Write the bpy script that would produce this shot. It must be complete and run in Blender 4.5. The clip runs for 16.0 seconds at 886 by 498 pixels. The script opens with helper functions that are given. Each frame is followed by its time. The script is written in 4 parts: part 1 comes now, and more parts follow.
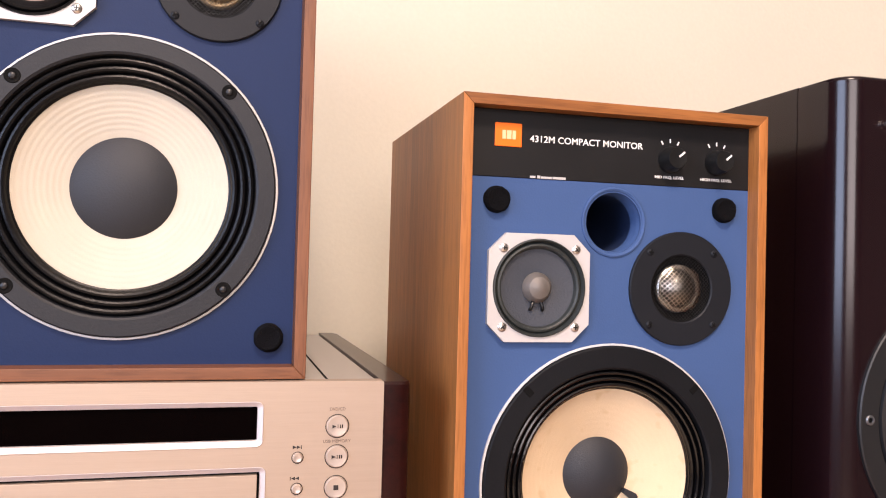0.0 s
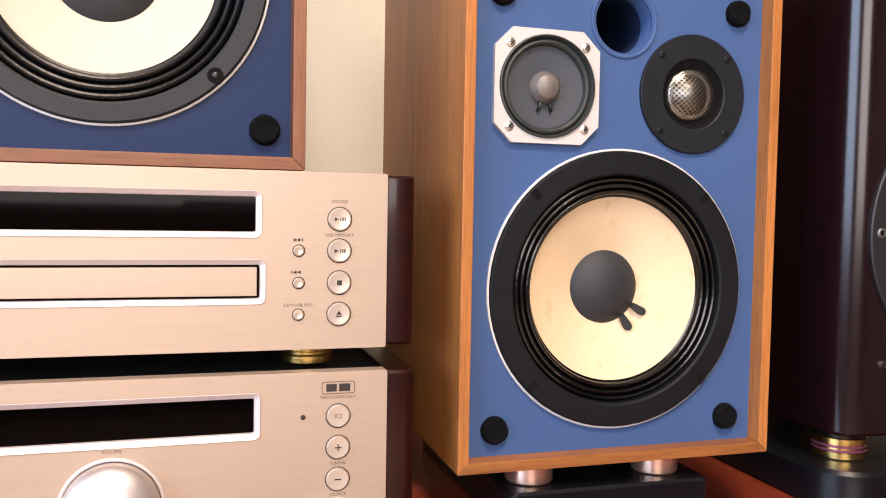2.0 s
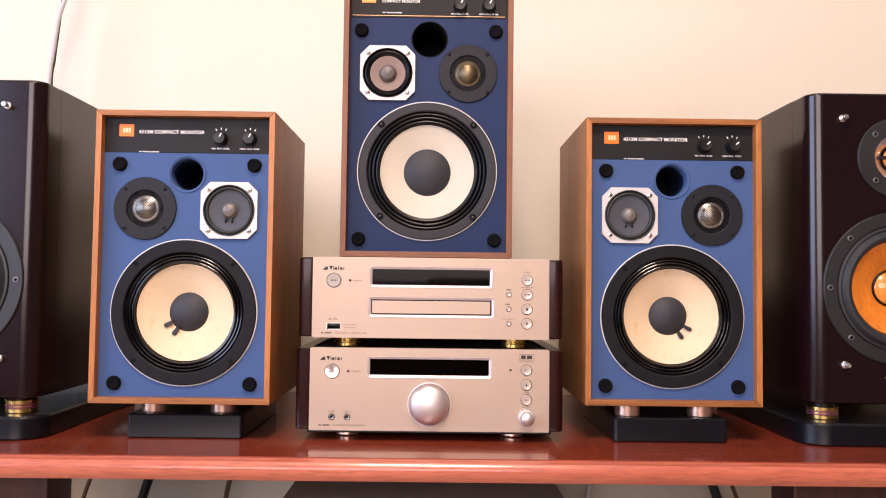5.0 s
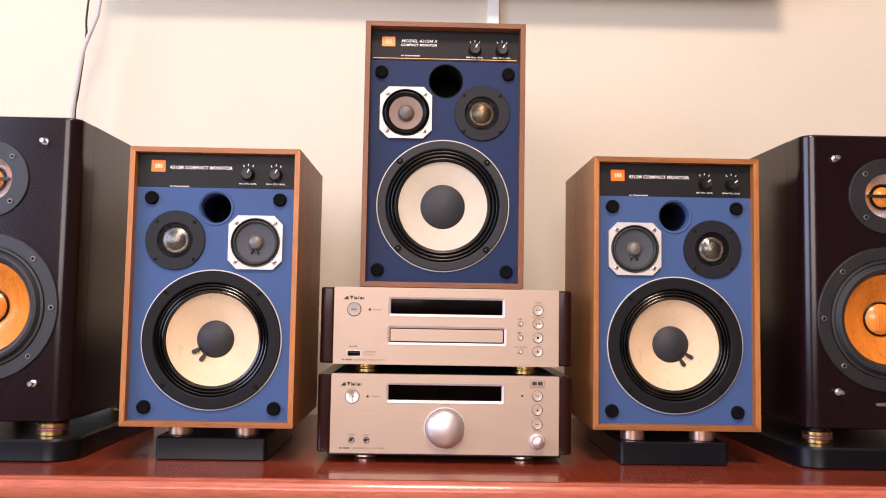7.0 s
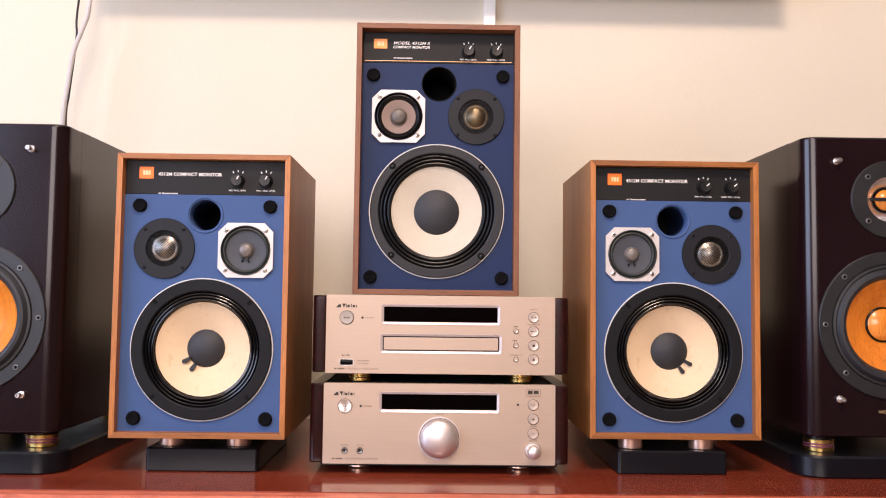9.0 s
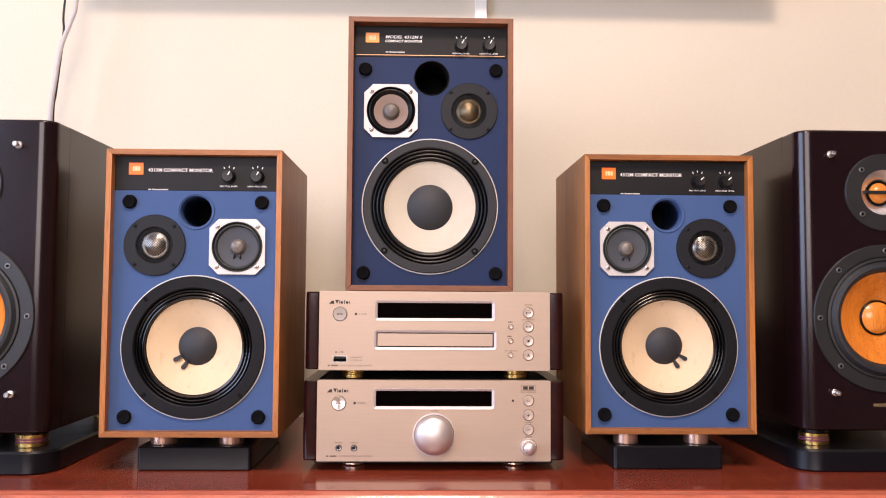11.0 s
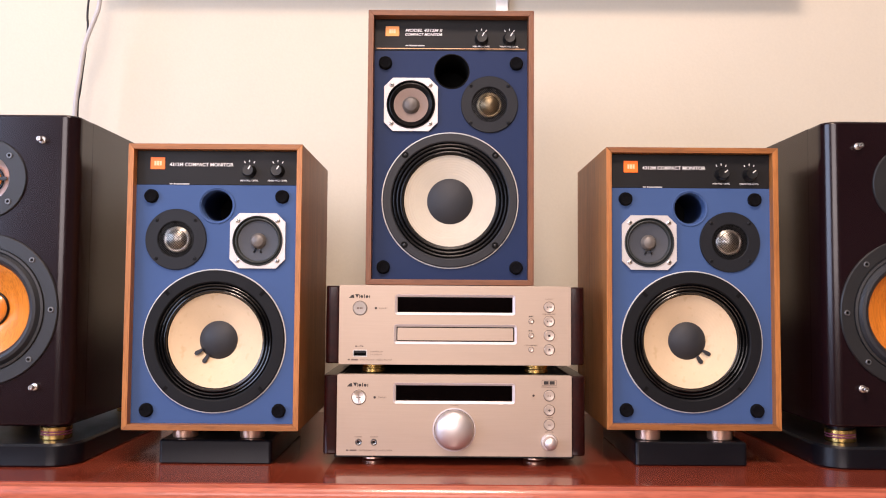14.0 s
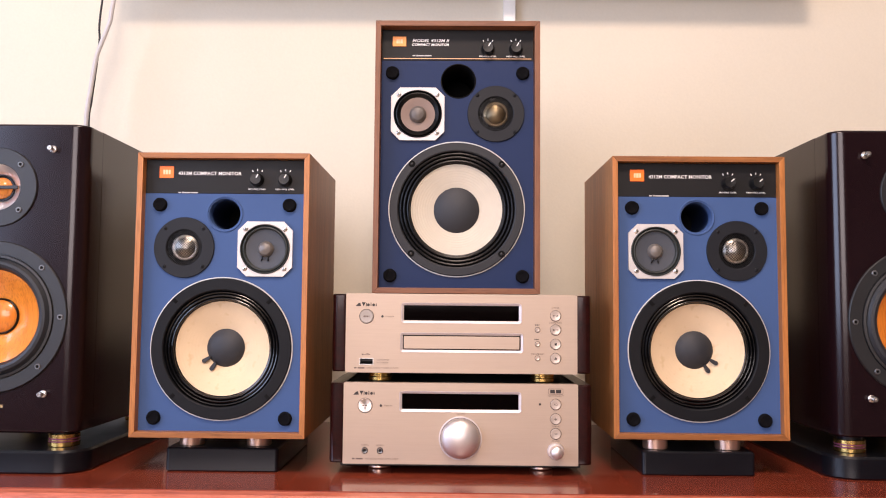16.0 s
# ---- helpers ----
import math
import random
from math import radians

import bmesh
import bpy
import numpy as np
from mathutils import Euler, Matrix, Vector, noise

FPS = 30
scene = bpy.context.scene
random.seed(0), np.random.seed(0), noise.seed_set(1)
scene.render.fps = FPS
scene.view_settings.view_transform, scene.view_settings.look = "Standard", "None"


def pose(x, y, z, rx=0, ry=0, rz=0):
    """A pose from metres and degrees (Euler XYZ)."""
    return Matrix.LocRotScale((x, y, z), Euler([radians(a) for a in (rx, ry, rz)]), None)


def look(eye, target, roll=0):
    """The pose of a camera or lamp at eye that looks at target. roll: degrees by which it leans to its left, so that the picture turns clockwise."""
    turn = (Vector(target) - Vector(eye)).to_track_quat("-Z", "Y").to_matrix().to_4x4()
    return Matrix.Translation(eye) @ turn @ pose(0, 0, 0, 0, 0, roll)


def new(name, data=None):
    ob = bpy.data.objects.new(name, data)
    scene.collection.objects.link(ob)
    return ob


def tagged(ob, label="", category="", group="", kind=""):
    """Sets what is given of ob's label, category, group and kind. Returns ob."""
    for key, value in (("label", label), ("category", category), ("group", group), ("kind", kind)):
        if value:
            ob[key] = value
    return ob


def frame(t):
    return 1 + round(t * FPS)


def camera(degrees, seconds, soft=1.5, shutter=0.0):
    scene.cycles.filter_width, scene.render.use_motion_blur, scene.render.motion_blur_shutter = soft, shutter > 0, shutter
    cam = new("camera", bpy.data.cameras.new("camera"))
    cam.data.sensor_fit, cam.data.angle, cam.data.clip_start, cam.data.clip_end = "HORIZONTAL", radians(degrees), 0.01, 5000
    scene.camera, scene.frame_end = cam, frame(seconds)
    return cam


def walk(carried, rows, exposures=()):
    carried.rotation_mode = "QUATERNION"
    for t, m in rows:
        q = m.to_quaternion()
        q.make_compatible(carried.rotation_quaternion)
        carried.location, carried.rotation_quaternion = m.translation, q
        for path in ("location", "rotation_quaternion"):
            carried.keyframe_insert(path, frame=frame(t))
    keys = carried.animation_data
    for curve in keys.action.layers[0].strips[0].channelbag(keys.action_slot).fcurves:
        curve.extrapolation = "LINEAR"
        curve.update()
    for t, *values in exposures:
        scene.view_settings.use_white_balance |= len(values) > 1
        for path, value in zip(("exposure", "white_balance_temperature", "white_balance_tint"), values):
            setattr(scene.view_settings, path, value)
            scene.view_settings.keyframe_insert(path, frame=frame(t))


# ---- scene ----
from mathutils.geometry import tessellate_polygon

cam = camera(57.1, 16.0, soft=1.1)
PATH = [
    (0, (0.05, -0.419, 0.949), (0.567, 1.512, 0.994), 1.5),
    (0.5, (0.074, -0.397, 0.931), (0.619, 1.528, 0.944), 1.3),
    (1, (0.076, -0.395, 0.922), (0.638, 1.525, 0.921), 1.0),
    (1.5, (0.058, -0.402, 0.896), (0.63, 1.513, 0.833), 0.9),
    (2, (0.044, -0.398, 0.873), (0.611, 1.517, 0.78), 1.0),
    (2.5, (0.03, -0.403, 0.873), (0.575, 1.518, 0.767), 1.0),
    (3, (-0.005, -0.438, 0.877), (0.475, 1.502, 0.79), 0.8),
    (3.5, (0.018, -0.486, 0.864), (0.371, 1.481, 0.805), 0.5),
    (4, (0.039, -0.626, 0.841), (0.215, 1.366, 0.849), 0.3),
    (4.5, (0.028, -0.769, 0.848), (0.077, 1.229, 0.916), 0.5),
    (5, (0.013, -0.866, 0.862), (0.025, 1.132, 0.951), 0.7),
    (5.2, (0.005, -0.888, 0.862), (0.021, 1.109, 0.977), 0.8),
    (7.5, (-0.016, -0.912, 0.883), (0.023, 1.082, 1.019), 0.9),
    (8, (-0.015, -0.912, 0.892), (0.02, 1.084, 1.016), 0.7),
    (8.5, (-0.011, -0.906, 0.89), (0.02, 1.09, 1.012), 0.7),
    (9, (-0.005, -0.897, 0.891), (0.023, 1.099, 1.005), 0.7),
    (11.5, (-0.013, -0.89, 0.886), (0.043, 1.106, 0.993), 0.3),
    (12, (-0.018, -0.889, 0.884), (0.033, 1.108, 0.984), 0.3),
    (12.5, (-0.016, -0.885, 0.887), (0.021, 1.112, 0.982), 0.3),
    (13, (-0.013, -0.884, 0.887), (0.008, 1.114, 0.98), 0.3),
    (13.5, (-0.009, -0.885, 0.886), (-0.001, 1.112, 0.983), 0.4),
    (14, (-0.006, -0.886, 0.884), (-0.009, 1.111, 0.989), 0.4),
    (14.5, (-0.004, -0.887, 0.887), (-0.018, 1.11, 0.995), 0.4),
    (15, (-0.003, -0.889, 0.882), (-0.024, 1.107, 1.006), 0.5),
    (15.5, (-0.005, -0.889, 0.878), (-0.029, 1.107, 1.011), 0.5),
    (16, (-0.002, -0.888, 0.878), (-0.03, 1.107, 1.017), 0.5),
]
walk(cam, [(t, look(eye, target, roll)) for t, eye, target, roll in PATH], [(0.0, 0.20, 6650, 25), (1.0, 0.34, 6650, 19), (3.2, 0.20, 6650, 21), (5.0, 0.03, 6700, 29), (7.5, -0.07, 6700, 27), (16.0, -0.10, 6650, 27)])

# ---- light ----
world = bpy.data.worlds.new("sky")
scene.world = world
world.use_nodes = True
wn = world.node_tree
sky = wn.nodes.new("ShaderNodeTexSky")
sky.sky_type, sky.sun_disc = "NISHITA", False
sky.sun_elevation, sky.sun_rotation = radians(40), radians(120)
wn.links.new(sky.outputs[0], wn.nodes["Background"].inputs[0])
wn.nodes["Background"].inputs[1].default_value = 0.08


def area(name, where, target, sx, sy, watts, colour, round_=False):
    d = bpy.data.lights.new(name, "AREA")
    d.shape = "DISK" if round_ else "RECTANGLE"
    d.size, d.size_y, d.energy, d.color = sx, sy, watts, colour
    ob = new(name, d)
    ob.matrix_world = look(where, target)
    return ob


area("window_light_left", (-1.86, -1.30, 1.45), (0.4, -0.7, 1.2), 1.5, 1.25, 55, (0.56, 0.75, 1.0))
# the back light is an added fill; no window is known there
area("back_fill_light", (-0.45, -3.12, 1.5), (0.0, 0.2, 1.1), 1.75, 1.25, 55, (1.0, 0.95, 0.89))
area("ceiling_light", (0.0, -1.15, 2.31), (0.0, -1.15, 0.0), 0.50, 0.50, 46, (1.0, 0.85, 0.67), True)


# ---- materials ----
def nodes_of(m):
    m.use_nodes = True
    t = m.node_tree
    return t, t.nodes, t.links, t.nodes["Principled BSDF"]


def surface(name, colour, rough=0.5, metal=0.0, vary=0.12, scale=30.0, stretch=(1, 1, 1), bump=0.05, fine=400.0, coat=0.0, colour2=None, spec=0.5):
    """A coloured surface with broad blotches, fine grain and a faint relief."""
    m = bpy.data.materials.new(name)
    t, n, l, b = nodes_of(m)
    tc, mp = n.new("ShaderNodeTexCoord"), n.new("ShaderNodeMapping")
    mp.inputs["Scale"].default_value = stretch
    l.new(tc.outputs["Object"], mp.inputs["Vector"])
    big, small = n.new("ShaderNodeTexNoise"), n.new("ShaderNodeTexNoise")
    big.inputs["Scale"].default_value, big.inputs["Detail"].default_value = scale, 4
    small.inputs["Scale"].default_value, small.inputs["Detail"].default_value = fine, 3
    for q in (big, small):
        l.new(mp.outputs[0], q.inputs["Vector"])
    ramp = n.new("ShaderNodeValToRGB")
    c2 = colour2 or tuple(c * (1 - vary) for c in colour)
    c1 = colour if colour2 else tuple(min(1, c * (1 + vary * 0.6)) for c in colour)
    ramp.color_ramp.elements[0].position, ramp.color_ramp.elements[1].position = 0.32, 0.68
    ramp.color_ramp.elements[0].color, ramp.color_ramp.elements[1].color = (*c2, 1), (*c1, 1)
    mix = n.new("ShaderNodeMath")
    mix.operation = "MULTIPLY_ADD"
    mix.inputs[1].default_value = 0.35
    half = n.new("ShaderNodeMath")
    half.operation = "MULTIPLY"
    half.inputs[1].default_value = 0.65
    l.new(big.outputs["Fac"], half.inputs[0])
    l.new(small.outputs["Fac"], mix.inputs[0])
    l.new(half.outputs[0], mix.inputs[2])
    l.new(mix.outputs[0], ramp.inputs[0])
    l.new(ramp.outputs[0], b.inputs["Base Color"])
    b.inputs["Metallic"].default_value = metal
    b.inputs["Specular IOR Level"].default_value = spec
    rr = n.new("ShaderNodeMapRange")
    rr.inputs["To Min"].default_value, rr.inputs["To Max"].default_value = rough * 0.82, min(1, rough * 1.18)
    l.new(big.outputs["Fac"], rr.inputs["Value"])
    l.new(rr.outputs[0], b.inputs["Roughness"])
    if coat:
        b.inputs["Coat Weight"].default_value, b.inputs["Coat Roughness"].default_value = coat, 0.06
    if bump:
        bp = n.new("ShaderNodeBump")
        bp.inputs["Strength"].default_value, bp.inputs["Distance"].default_value = bump, 0.001
        l.new(small.outputs["Fac"], bp.inputs["Height"])
        l.new(bp.outputs[0], b.inputs["Normal"])
    return m


def wood(name, dark, light, axis, rough=0.4, coat=0.0, rings=38.0, long=0.06, bump=0.08, spec=0.4):
    """Timber with its grain along one axis."""
    m = bpy.data.materials.new(name)
    t, n, l, b = nodes_of(m)
    tc, mp, info = n.new("ShaderNodeTexCoord"), n.new("ShaderNodeMapping"), n.new("ShaderNodeObjectInfo")
    mp.inputs["Scale"].default_value = tuple(long if a == axis else 1.0 for a in "xyz")
    l.new(tc.outputs["Object"], mp.inputs["Vector"])
    shift = n.new("ShaderNodeVectorMath")
    shift.operation = "MULTIPLY_ADD"
    shift.inputs[1].default_value = (0.37, 0.23, 0.11)
    l.new(info.outputs["Random"], shift.inputs[0])
    l.new(mp.outputs[0], shift.inputs[2])
    band, grain, pore = (n.new("ShaderNodeTexNoise") for _ in range(3))
    for q, s, d, w in ((band, rings, 3, 1.2), (grain, rings * 5, 5, 0.4), (pore, rings * 24, 2, 0.0)):
        q.inputs["Scale"].default_value, q.inputs["Detail"].default_value, q.inputs["Distortion"].default_value = s, d, w
        l.new(shift.outputs[0], q.inputs["Vector"])
    r1 = n.new("ShaderNodeValToRGB")
    r1.color_ramp.elements[0].position, r1.color_ramp.elements[1].position = 0.3, 0.7
    r1.color_ramp.elements[0].color, r1.color_ramp.elements[1].color = (*dark, 1), (*light, 1)
    add = n.new("ShaderNodeMath")
    add.operation = "MULTIPLY_ADD"
    add.inputs[1].default_value = 0.55
    h = n.new("ShaderNodeMath")
    h.operation = "MULTIPLY"
    h.inputs[1].default_value = 0.45
    l.new(grain.outputs["Fac"], h.inputs[0])
    l.new(band.outputs["Fac"], add.inputs[0])
    l.new(h.outputs[0], add.inputs[2])
    l.new(add.outputs[0], r1.inputs[0])
    mul = n.new("ShaderNodeMixRGB")
    mul.blend_type = "MULTIPLY"
    mul.inputs[0].default_value = 0.35
    r2 = n.new("ShaderNodeValToRGB")
    r2.color_ramp.elements[0].position, r2.color_ramp.elements[1].position = 0.36, 0.5
    r2.color_ramp.elements[0].color = (0.35, 0.3, 0.27, 1)
    l.new(pore.outputs["Fac"], r2.inputs[0])
    l.new(r1.outputs[0], mul.inputs[1])
    l.new(r2.outputs[0], mul.inputs[2])
    l.new(mul.outputs[0], b.inputs["Base Color"])
    b.inputs["Roughness"].default_value = rough
    b.inputs["Specular IOR Level"].default_value = spec
    if coat:
        b.inputs["Coat Weight"].default_value, b.inputs["Coat Roughness"].default_value = coat, 0.08
    bp = n.new("ShaderNodeBump")
    bp.inputs["Strength"].default_value, bp.inputs["Distance"].default_value = bump, 0.0006
    l.new(pore.outputs["Fac"], bp.inputs["Height"])
    l.new(bp.outputs[0], b.inputs["Normal"])
    return m


def stained(name, colour, spot, amount, rough=0.75):
    """Paper cone with age spots."""
    m = surface(name, colour, rough, 0, 0.06, 60, bump=0.12, fine=1500)
    t, n, l, b = nodes_of(m)
    src = b.inputs["Base Color"].links[0].from_socket
    tc, vz, wide = n.new("ShaderNodeTexCoord"), n.new("ShaderNodeTexNoise"), n.new("ShaderNodeTexNoise")
    vz.inputs["Scale"].default_value, vz.inputs["Detail"].default_value = 130, 1
    wide.inputs["Scale"].default_value = 22
    rp = n.new("ShaderNodeValToRGB")
    rp.color_ramp.elements[0].position, rp.color_ramp.elements[1].position = 0.62, 0.76
    l.new(tc.outputs["Object"], vz.inputs["Vector"])
    l.new(tc.outputs["Object"], wide.inputs["Vector"])
    l.new(vz.outputs["Fac"], rp.inputs[0])
    mm = n.new("ShaderNodeMath")
    mm.operation = "MULTIPLY"
    l.new(rp.outputs[0], mm.inputs[0])
    l.new(wide.outputs["Fac"], mm.inputs[1])
    m2 = n.new("ShaderNodeMath")
    m2.operation = "MULTIPLY"
    m2.inputs[1].default_value = amount
    l.new(mm.outputs[0], m2.inputs[0])
    mix = n.new("ShaderNodeMixRGB")
    mix.inputs[2].default_value = (*spot, 1)
    l.new(m2.outputs[0], mix.inputs[0])
    l.new(src, mix.inputs[1])
    l.new(mix.outputs[0], b.inputs["Base Color"])
    return m


def glowing(name, colour, strength):
    m = bpy.data.materials.new(name)
    t, n, l, b = nodes_of(m)
    b.inputs["Emission Color"].default_value, b.inputs["Emission Strength"].default_value = (*colour, 1), strength
    return m


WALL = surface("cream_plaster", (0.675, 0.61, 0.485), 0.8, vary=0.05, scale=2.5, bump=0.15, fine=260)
# walls and ceiling out of view: tones lowered to cut bounced light
WALL_D = surface("low_bounce_taupe_plaster", (0.11, 0.092, 0.078), 0.85, vary=0.08, scale=2.5, bump=0.15, fine=260)
CEIL = surface("white_plaster", (0.6, 0.57, 0.52), 0.85, vary=0.04, scale=3, bump=0.1, fine=200)
FLOORM = wood("pale_floor_timber", (0.5, 0.37, 0.25), (0.68, 0.53, 0.37), "y", 0.4, rings=12)
PLASTIC_W = surface("white_plastic", (0.82, 0.8, 0.74), 0.4, vary=0.04, bump=0.02)
WAL_Z = wood("walnut_upright", (0.25, 0.090, 0.023), (0.46, 0.172, 0.046), "z", 0.4, spec=0.4)
WAL_X = wood("walnut_lying", (0.17, 0.058, 0.015), (0.37, 0.14, 0.039), "x", 0.42)
WAL2_Z = wood("red_walnut_upright", (0.115, 0.040, 0.016), (0.22, 0.083, 0.035), "z", 0.45)
WAL2_X = wood("red_walnut_lying", (0.115, 0.040, 0.016), (0.22, 0.083, 0.035), "x", 0.45)
BLUE = surface("blue_baffle_paint", (0.043, 0.084, 0.198), 0.6, vary=0.06, scale=14, bump=0.08, fine=900, spec=0.12)
BLUE2 = surface("navy_baffle_paint", (0.0090, 0.0210, 0.066), 0.5, vary=0.06, scale=14, bump=0.08, fine=900, spec=0.16)
PIPE = surface("deep_blue_pipe", (0.010, 0.020, 0.055), 0.5, vary=0.1, bump=0.05, spec=0.3)
BLACKP = surface("black_panel", (0.006, 0.0058, 0.0062), 0.55, vary=0.15, bump=0.04, fine=900, spec=0.24)
GASKET = surface("black_gasket", (0.0036, 0.0041, 0.0056), 0.6, vary=0.15, bump=0.12, fine=700, spec=0.2)
GASKET2 = surface("charcoal_frame", (0.012, 0.013, 0.016), 0.55, vary=0.15, bump=0.15, fine=700, spec=0.35)
WETRUB = surface("glossy_doped_surround", (0.0018, 0.0018, 0.0022), 0.18, vary=0.3, bump=0.12, fine=320, spec=0.5)
RUBBER = surface("satin_black_surround", (0.003, 0.003, 0.0036), 0.34, vary=0.3, bump=0.15, fine=500, spec=0.22)
TWPLATE = surface("grey_black_plate", (0.0080, 0.0092, 0.0122), 0.52, vary=0.1, bump=0.08, fine=900, spec=0.22)
FELT = surface("black_felt", (0.003, 0.003, 0.004), 0.95, vary=0.4, bump=0.9, fine=1500, spec=0.1)
TRIM = surface("white_trim", (0.52, 0.51, 0.50), 0.45, vary=0.05, bump=0.02)
CONE_C = stained("white_cone", (0.48, 0.43, 0.345), (0.5, 0.6, 0.45), 0.15)
CONE_LR = stained("aged_cream_cone", (0.61, 0.46, 0.295), (0.42, 0.27, 0.12), 0.7)
CAPM = surface("dark_dust_cap", (0.0135, 0.015, 0.0195), 0.62, vary=0.1, bump=0.2, fine=1100)
MIDFR = surface("pale_metal_frame", (0.50, 0.475, 0.46), 0.36, 0.1, vary=0.05, bump=0.05)
MIDCONE = surface("slate_cone", (0.036, 0.042, 0.054), 0.6, vary=0.15, bump=0.25, fine=900)
MIDCONE2 = surface("mauve_brown_cone", (0.18, 0.12, 0.095), 0.55, vary=0.1, bump=0.25, fine=900)
MIDSUR = surface("grey_green_surround", (0.026, 0.030, 0.029), 0.5, vary=0.2, bump=0.2, fine=700, spec=0.35)
MIDCAP2 = surface("dim_taupe_cap", (0.105, 0.09, 0.08), 0.5, 0.1, vary=0.1, bump=0.1)
SOFTRUB = surface("soft_grey_black_rubber", (0.016, 0.018, 0.022), 0.5, vary=0.08, bump=0.03, spec=0.35)
MIDCAP = surface("taupe_cap", (0.135, 0.12, 0.108), 0.45, 0.2, vary=0.1, bump=0.1)
STEEL = surface("bright_steel", (0.58, 0.56, 0.54), 0.32, 1.0, vary=0.08, bump=0.02)
RINGM = surface("bright_dome_ring", (0.58, 0.55, 0.5), 0.4, 1.0, vary=0.1, bump=0.02)
DOMEM = surface("silver_dome", (0.16, 0.15, 0.135), 0.4, 1.0, vary=0.1, bump=0.02)
DOME2 = surface("bronze_dome", (0.30, 0.235, 0.15), 0.48, 1.0, vary=0.15, bump=0.02)
DARKSCREW = surface("dark_screw", (0.006, 0.006, 0.007), 0.45, 0.0, vary=0.1)
WIREM = surface("silver_mesh_wire", (0.50, 0.47, 0.43), 0.3, 1.0, vary=0.1, bump=0)
WIRE2 = surface("bronze_mesh_wire", (0.26, 0.20, 0.12), 0.35, 1.0, vary=0.1, bump=0)
WIRED = surface("black_mesh_wire", (0.025, 0.025, 0.026), 0.4, 0.3, vary=0.1, bump=0)
ORANGE = surface("orange_badge", (0.9, 0.155, 0.004), 0.4, vary=0.03, bump=0.01)
ORANGE2 = surface("amber_badge", (0.85, 0.3, 0.06), 0.4, vary=0.03, bump=0.01)
BADGEW = surface("pale_badge_bars", (0.88, 0.48, 0.26), 0.5, vary=0.02, bump=0)
INKW = surface("white_ink", (0.8, 0.78, 0.75), 0.6, vary=0.02, bump=0)
INKG = surface("grey_ink", (0.42, 0.41, 0.40), 0.6, vary=0.02, bump=0)
INKD = surface("dark_ink", (0.02, 0.014, 0.012), 0.6, vary=0.02, bump=0)
INKB = surface("brown_ink", (0.13, 0.09, 0.07), 0.6, vary=0.02, bump=0)
GOLDINK = surface("gold_ink", (0.7, 0.5, 0.25), 0.4, 0.5, vary=0.02, bump=0)
LINEM = surface("copper_line", (0.75, 0.4, 0.2), 0.4, 0.3, vary=0.02, bump=0)
KNOBK = surface("black_knob", (0.006, 0.006, 0.006), 0.4, vary=0.2, bump=0.05, spec=0.35)
CHAMP = surface("champagne_aluminium", (0.43, 0.332, 0.256), 0.48, 0.5, vary=0.05, scale=600, stretch=(0.025, 1, 1), bump=0.05, fine=2600)
CHAMPE = surface("polished_champagne_edge", (0.56, 0.50, 0.49), 0.45, 0.3, vary=0.03, bump=0.01)
SATIN = surface("satin_silver", (0.66, 0.60, 0.575), 0.46, 0.9, vary=0.03, bump=0.02)
SPUN = surface("spun_silver", (0.84, 0.76, 0.71), 0.3, 0.95, vary=0.03, bump=0)
_t, _n, _l, _b = nodes_of(SPUN)
_tan = _n.new("ShaderNodeTangent")
_tan.direction_type, _tan.axis = "RADIAL", "Y"
_b.inputs["Anisotropic"].default_value = 0.9
_l.new(_tan.outputs[0], _b.inputs["Tangent"])
SILBTN = surface("pearl_button", (0.54, 0.45, 0.385), 0.3, 0.5, vary=0.03, bump=0.01)
GREYBTN = surface("frosted_grey_button", (0.30, 0.265, 0.235), 0.45, 0.4, vary=0.05, bump=0.02)
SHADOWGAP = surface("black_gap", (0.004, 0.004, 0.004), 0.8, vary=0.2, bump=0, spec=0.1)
GLASSK = surface("smoked_display_glass", (0.0015, 0.0008, 0.0008), 0.04, vary=0.2, bump=0, spec=0.06)
CHEEK = wood("dark_mahogany_cheek", (0.008, 0.0015, 0.0014), (0.024, 0.0035, 0.0026), "y", 0.3, 0.3, rings=60, spec=0.15)
CASE = surface("black_steel_case", (0.006, 0.006, 0.006), 0.5, 0.1, vary=0.1, bump=0.05)
CASE_S = surface("silver_case_lid", (0.5, 0.47, 0.45), 0.4, 0.6, vary=0.05, bump=0.03)
GOLD = surface("gold_foot", (0.70, 0.46, 0.15), 0.26, 1.0, vary=0.06, bump=0.02)
PURPLE = surface("purple_band", (0.28, 0.07, 0.13), 0.3, 0.4, vary=0.1, bump=0.02)
COPPERF = surface("rose_silver_foot", (0.80, 0.52, 0.40), 0.3, 0.9, vary=0.04, stretch=(1, 1, 8), bump=0.03)
STANDM = surface("black_lacquer_block", (0.0030, 0.0036, 0.0055), 0.32, vary=0.15, bump=0.04, spec=0.3)
LACQ = surface("plum_black_lacquer", (0.0085, 0.0030, 0.0042), 0.2, vary=0.12, scale=9, bump=0.004, spec=0.42)
WOODCONE = wood("orange_wood_cone", (0.52, 0.14, 0.012), (0.75, 0.26, 0.032), "z", 0.3, 0.6, rings=26, bump=0.02)
SOCKETS = surface("grey_socket_screw", (0.20, 0.20, 0.205), 0.4, 0.8, vary=0.1, bump=0)
HORN = surface("silver_horn", (0.6, 0.6, 0.62), 0.3, 0.9, vary=0.05, bump=0.02)
RING_K = surface("soft_black_ring", (0.0075, 0.0078, 0.0090), 0.5, vary=0.12, bump=0.05)
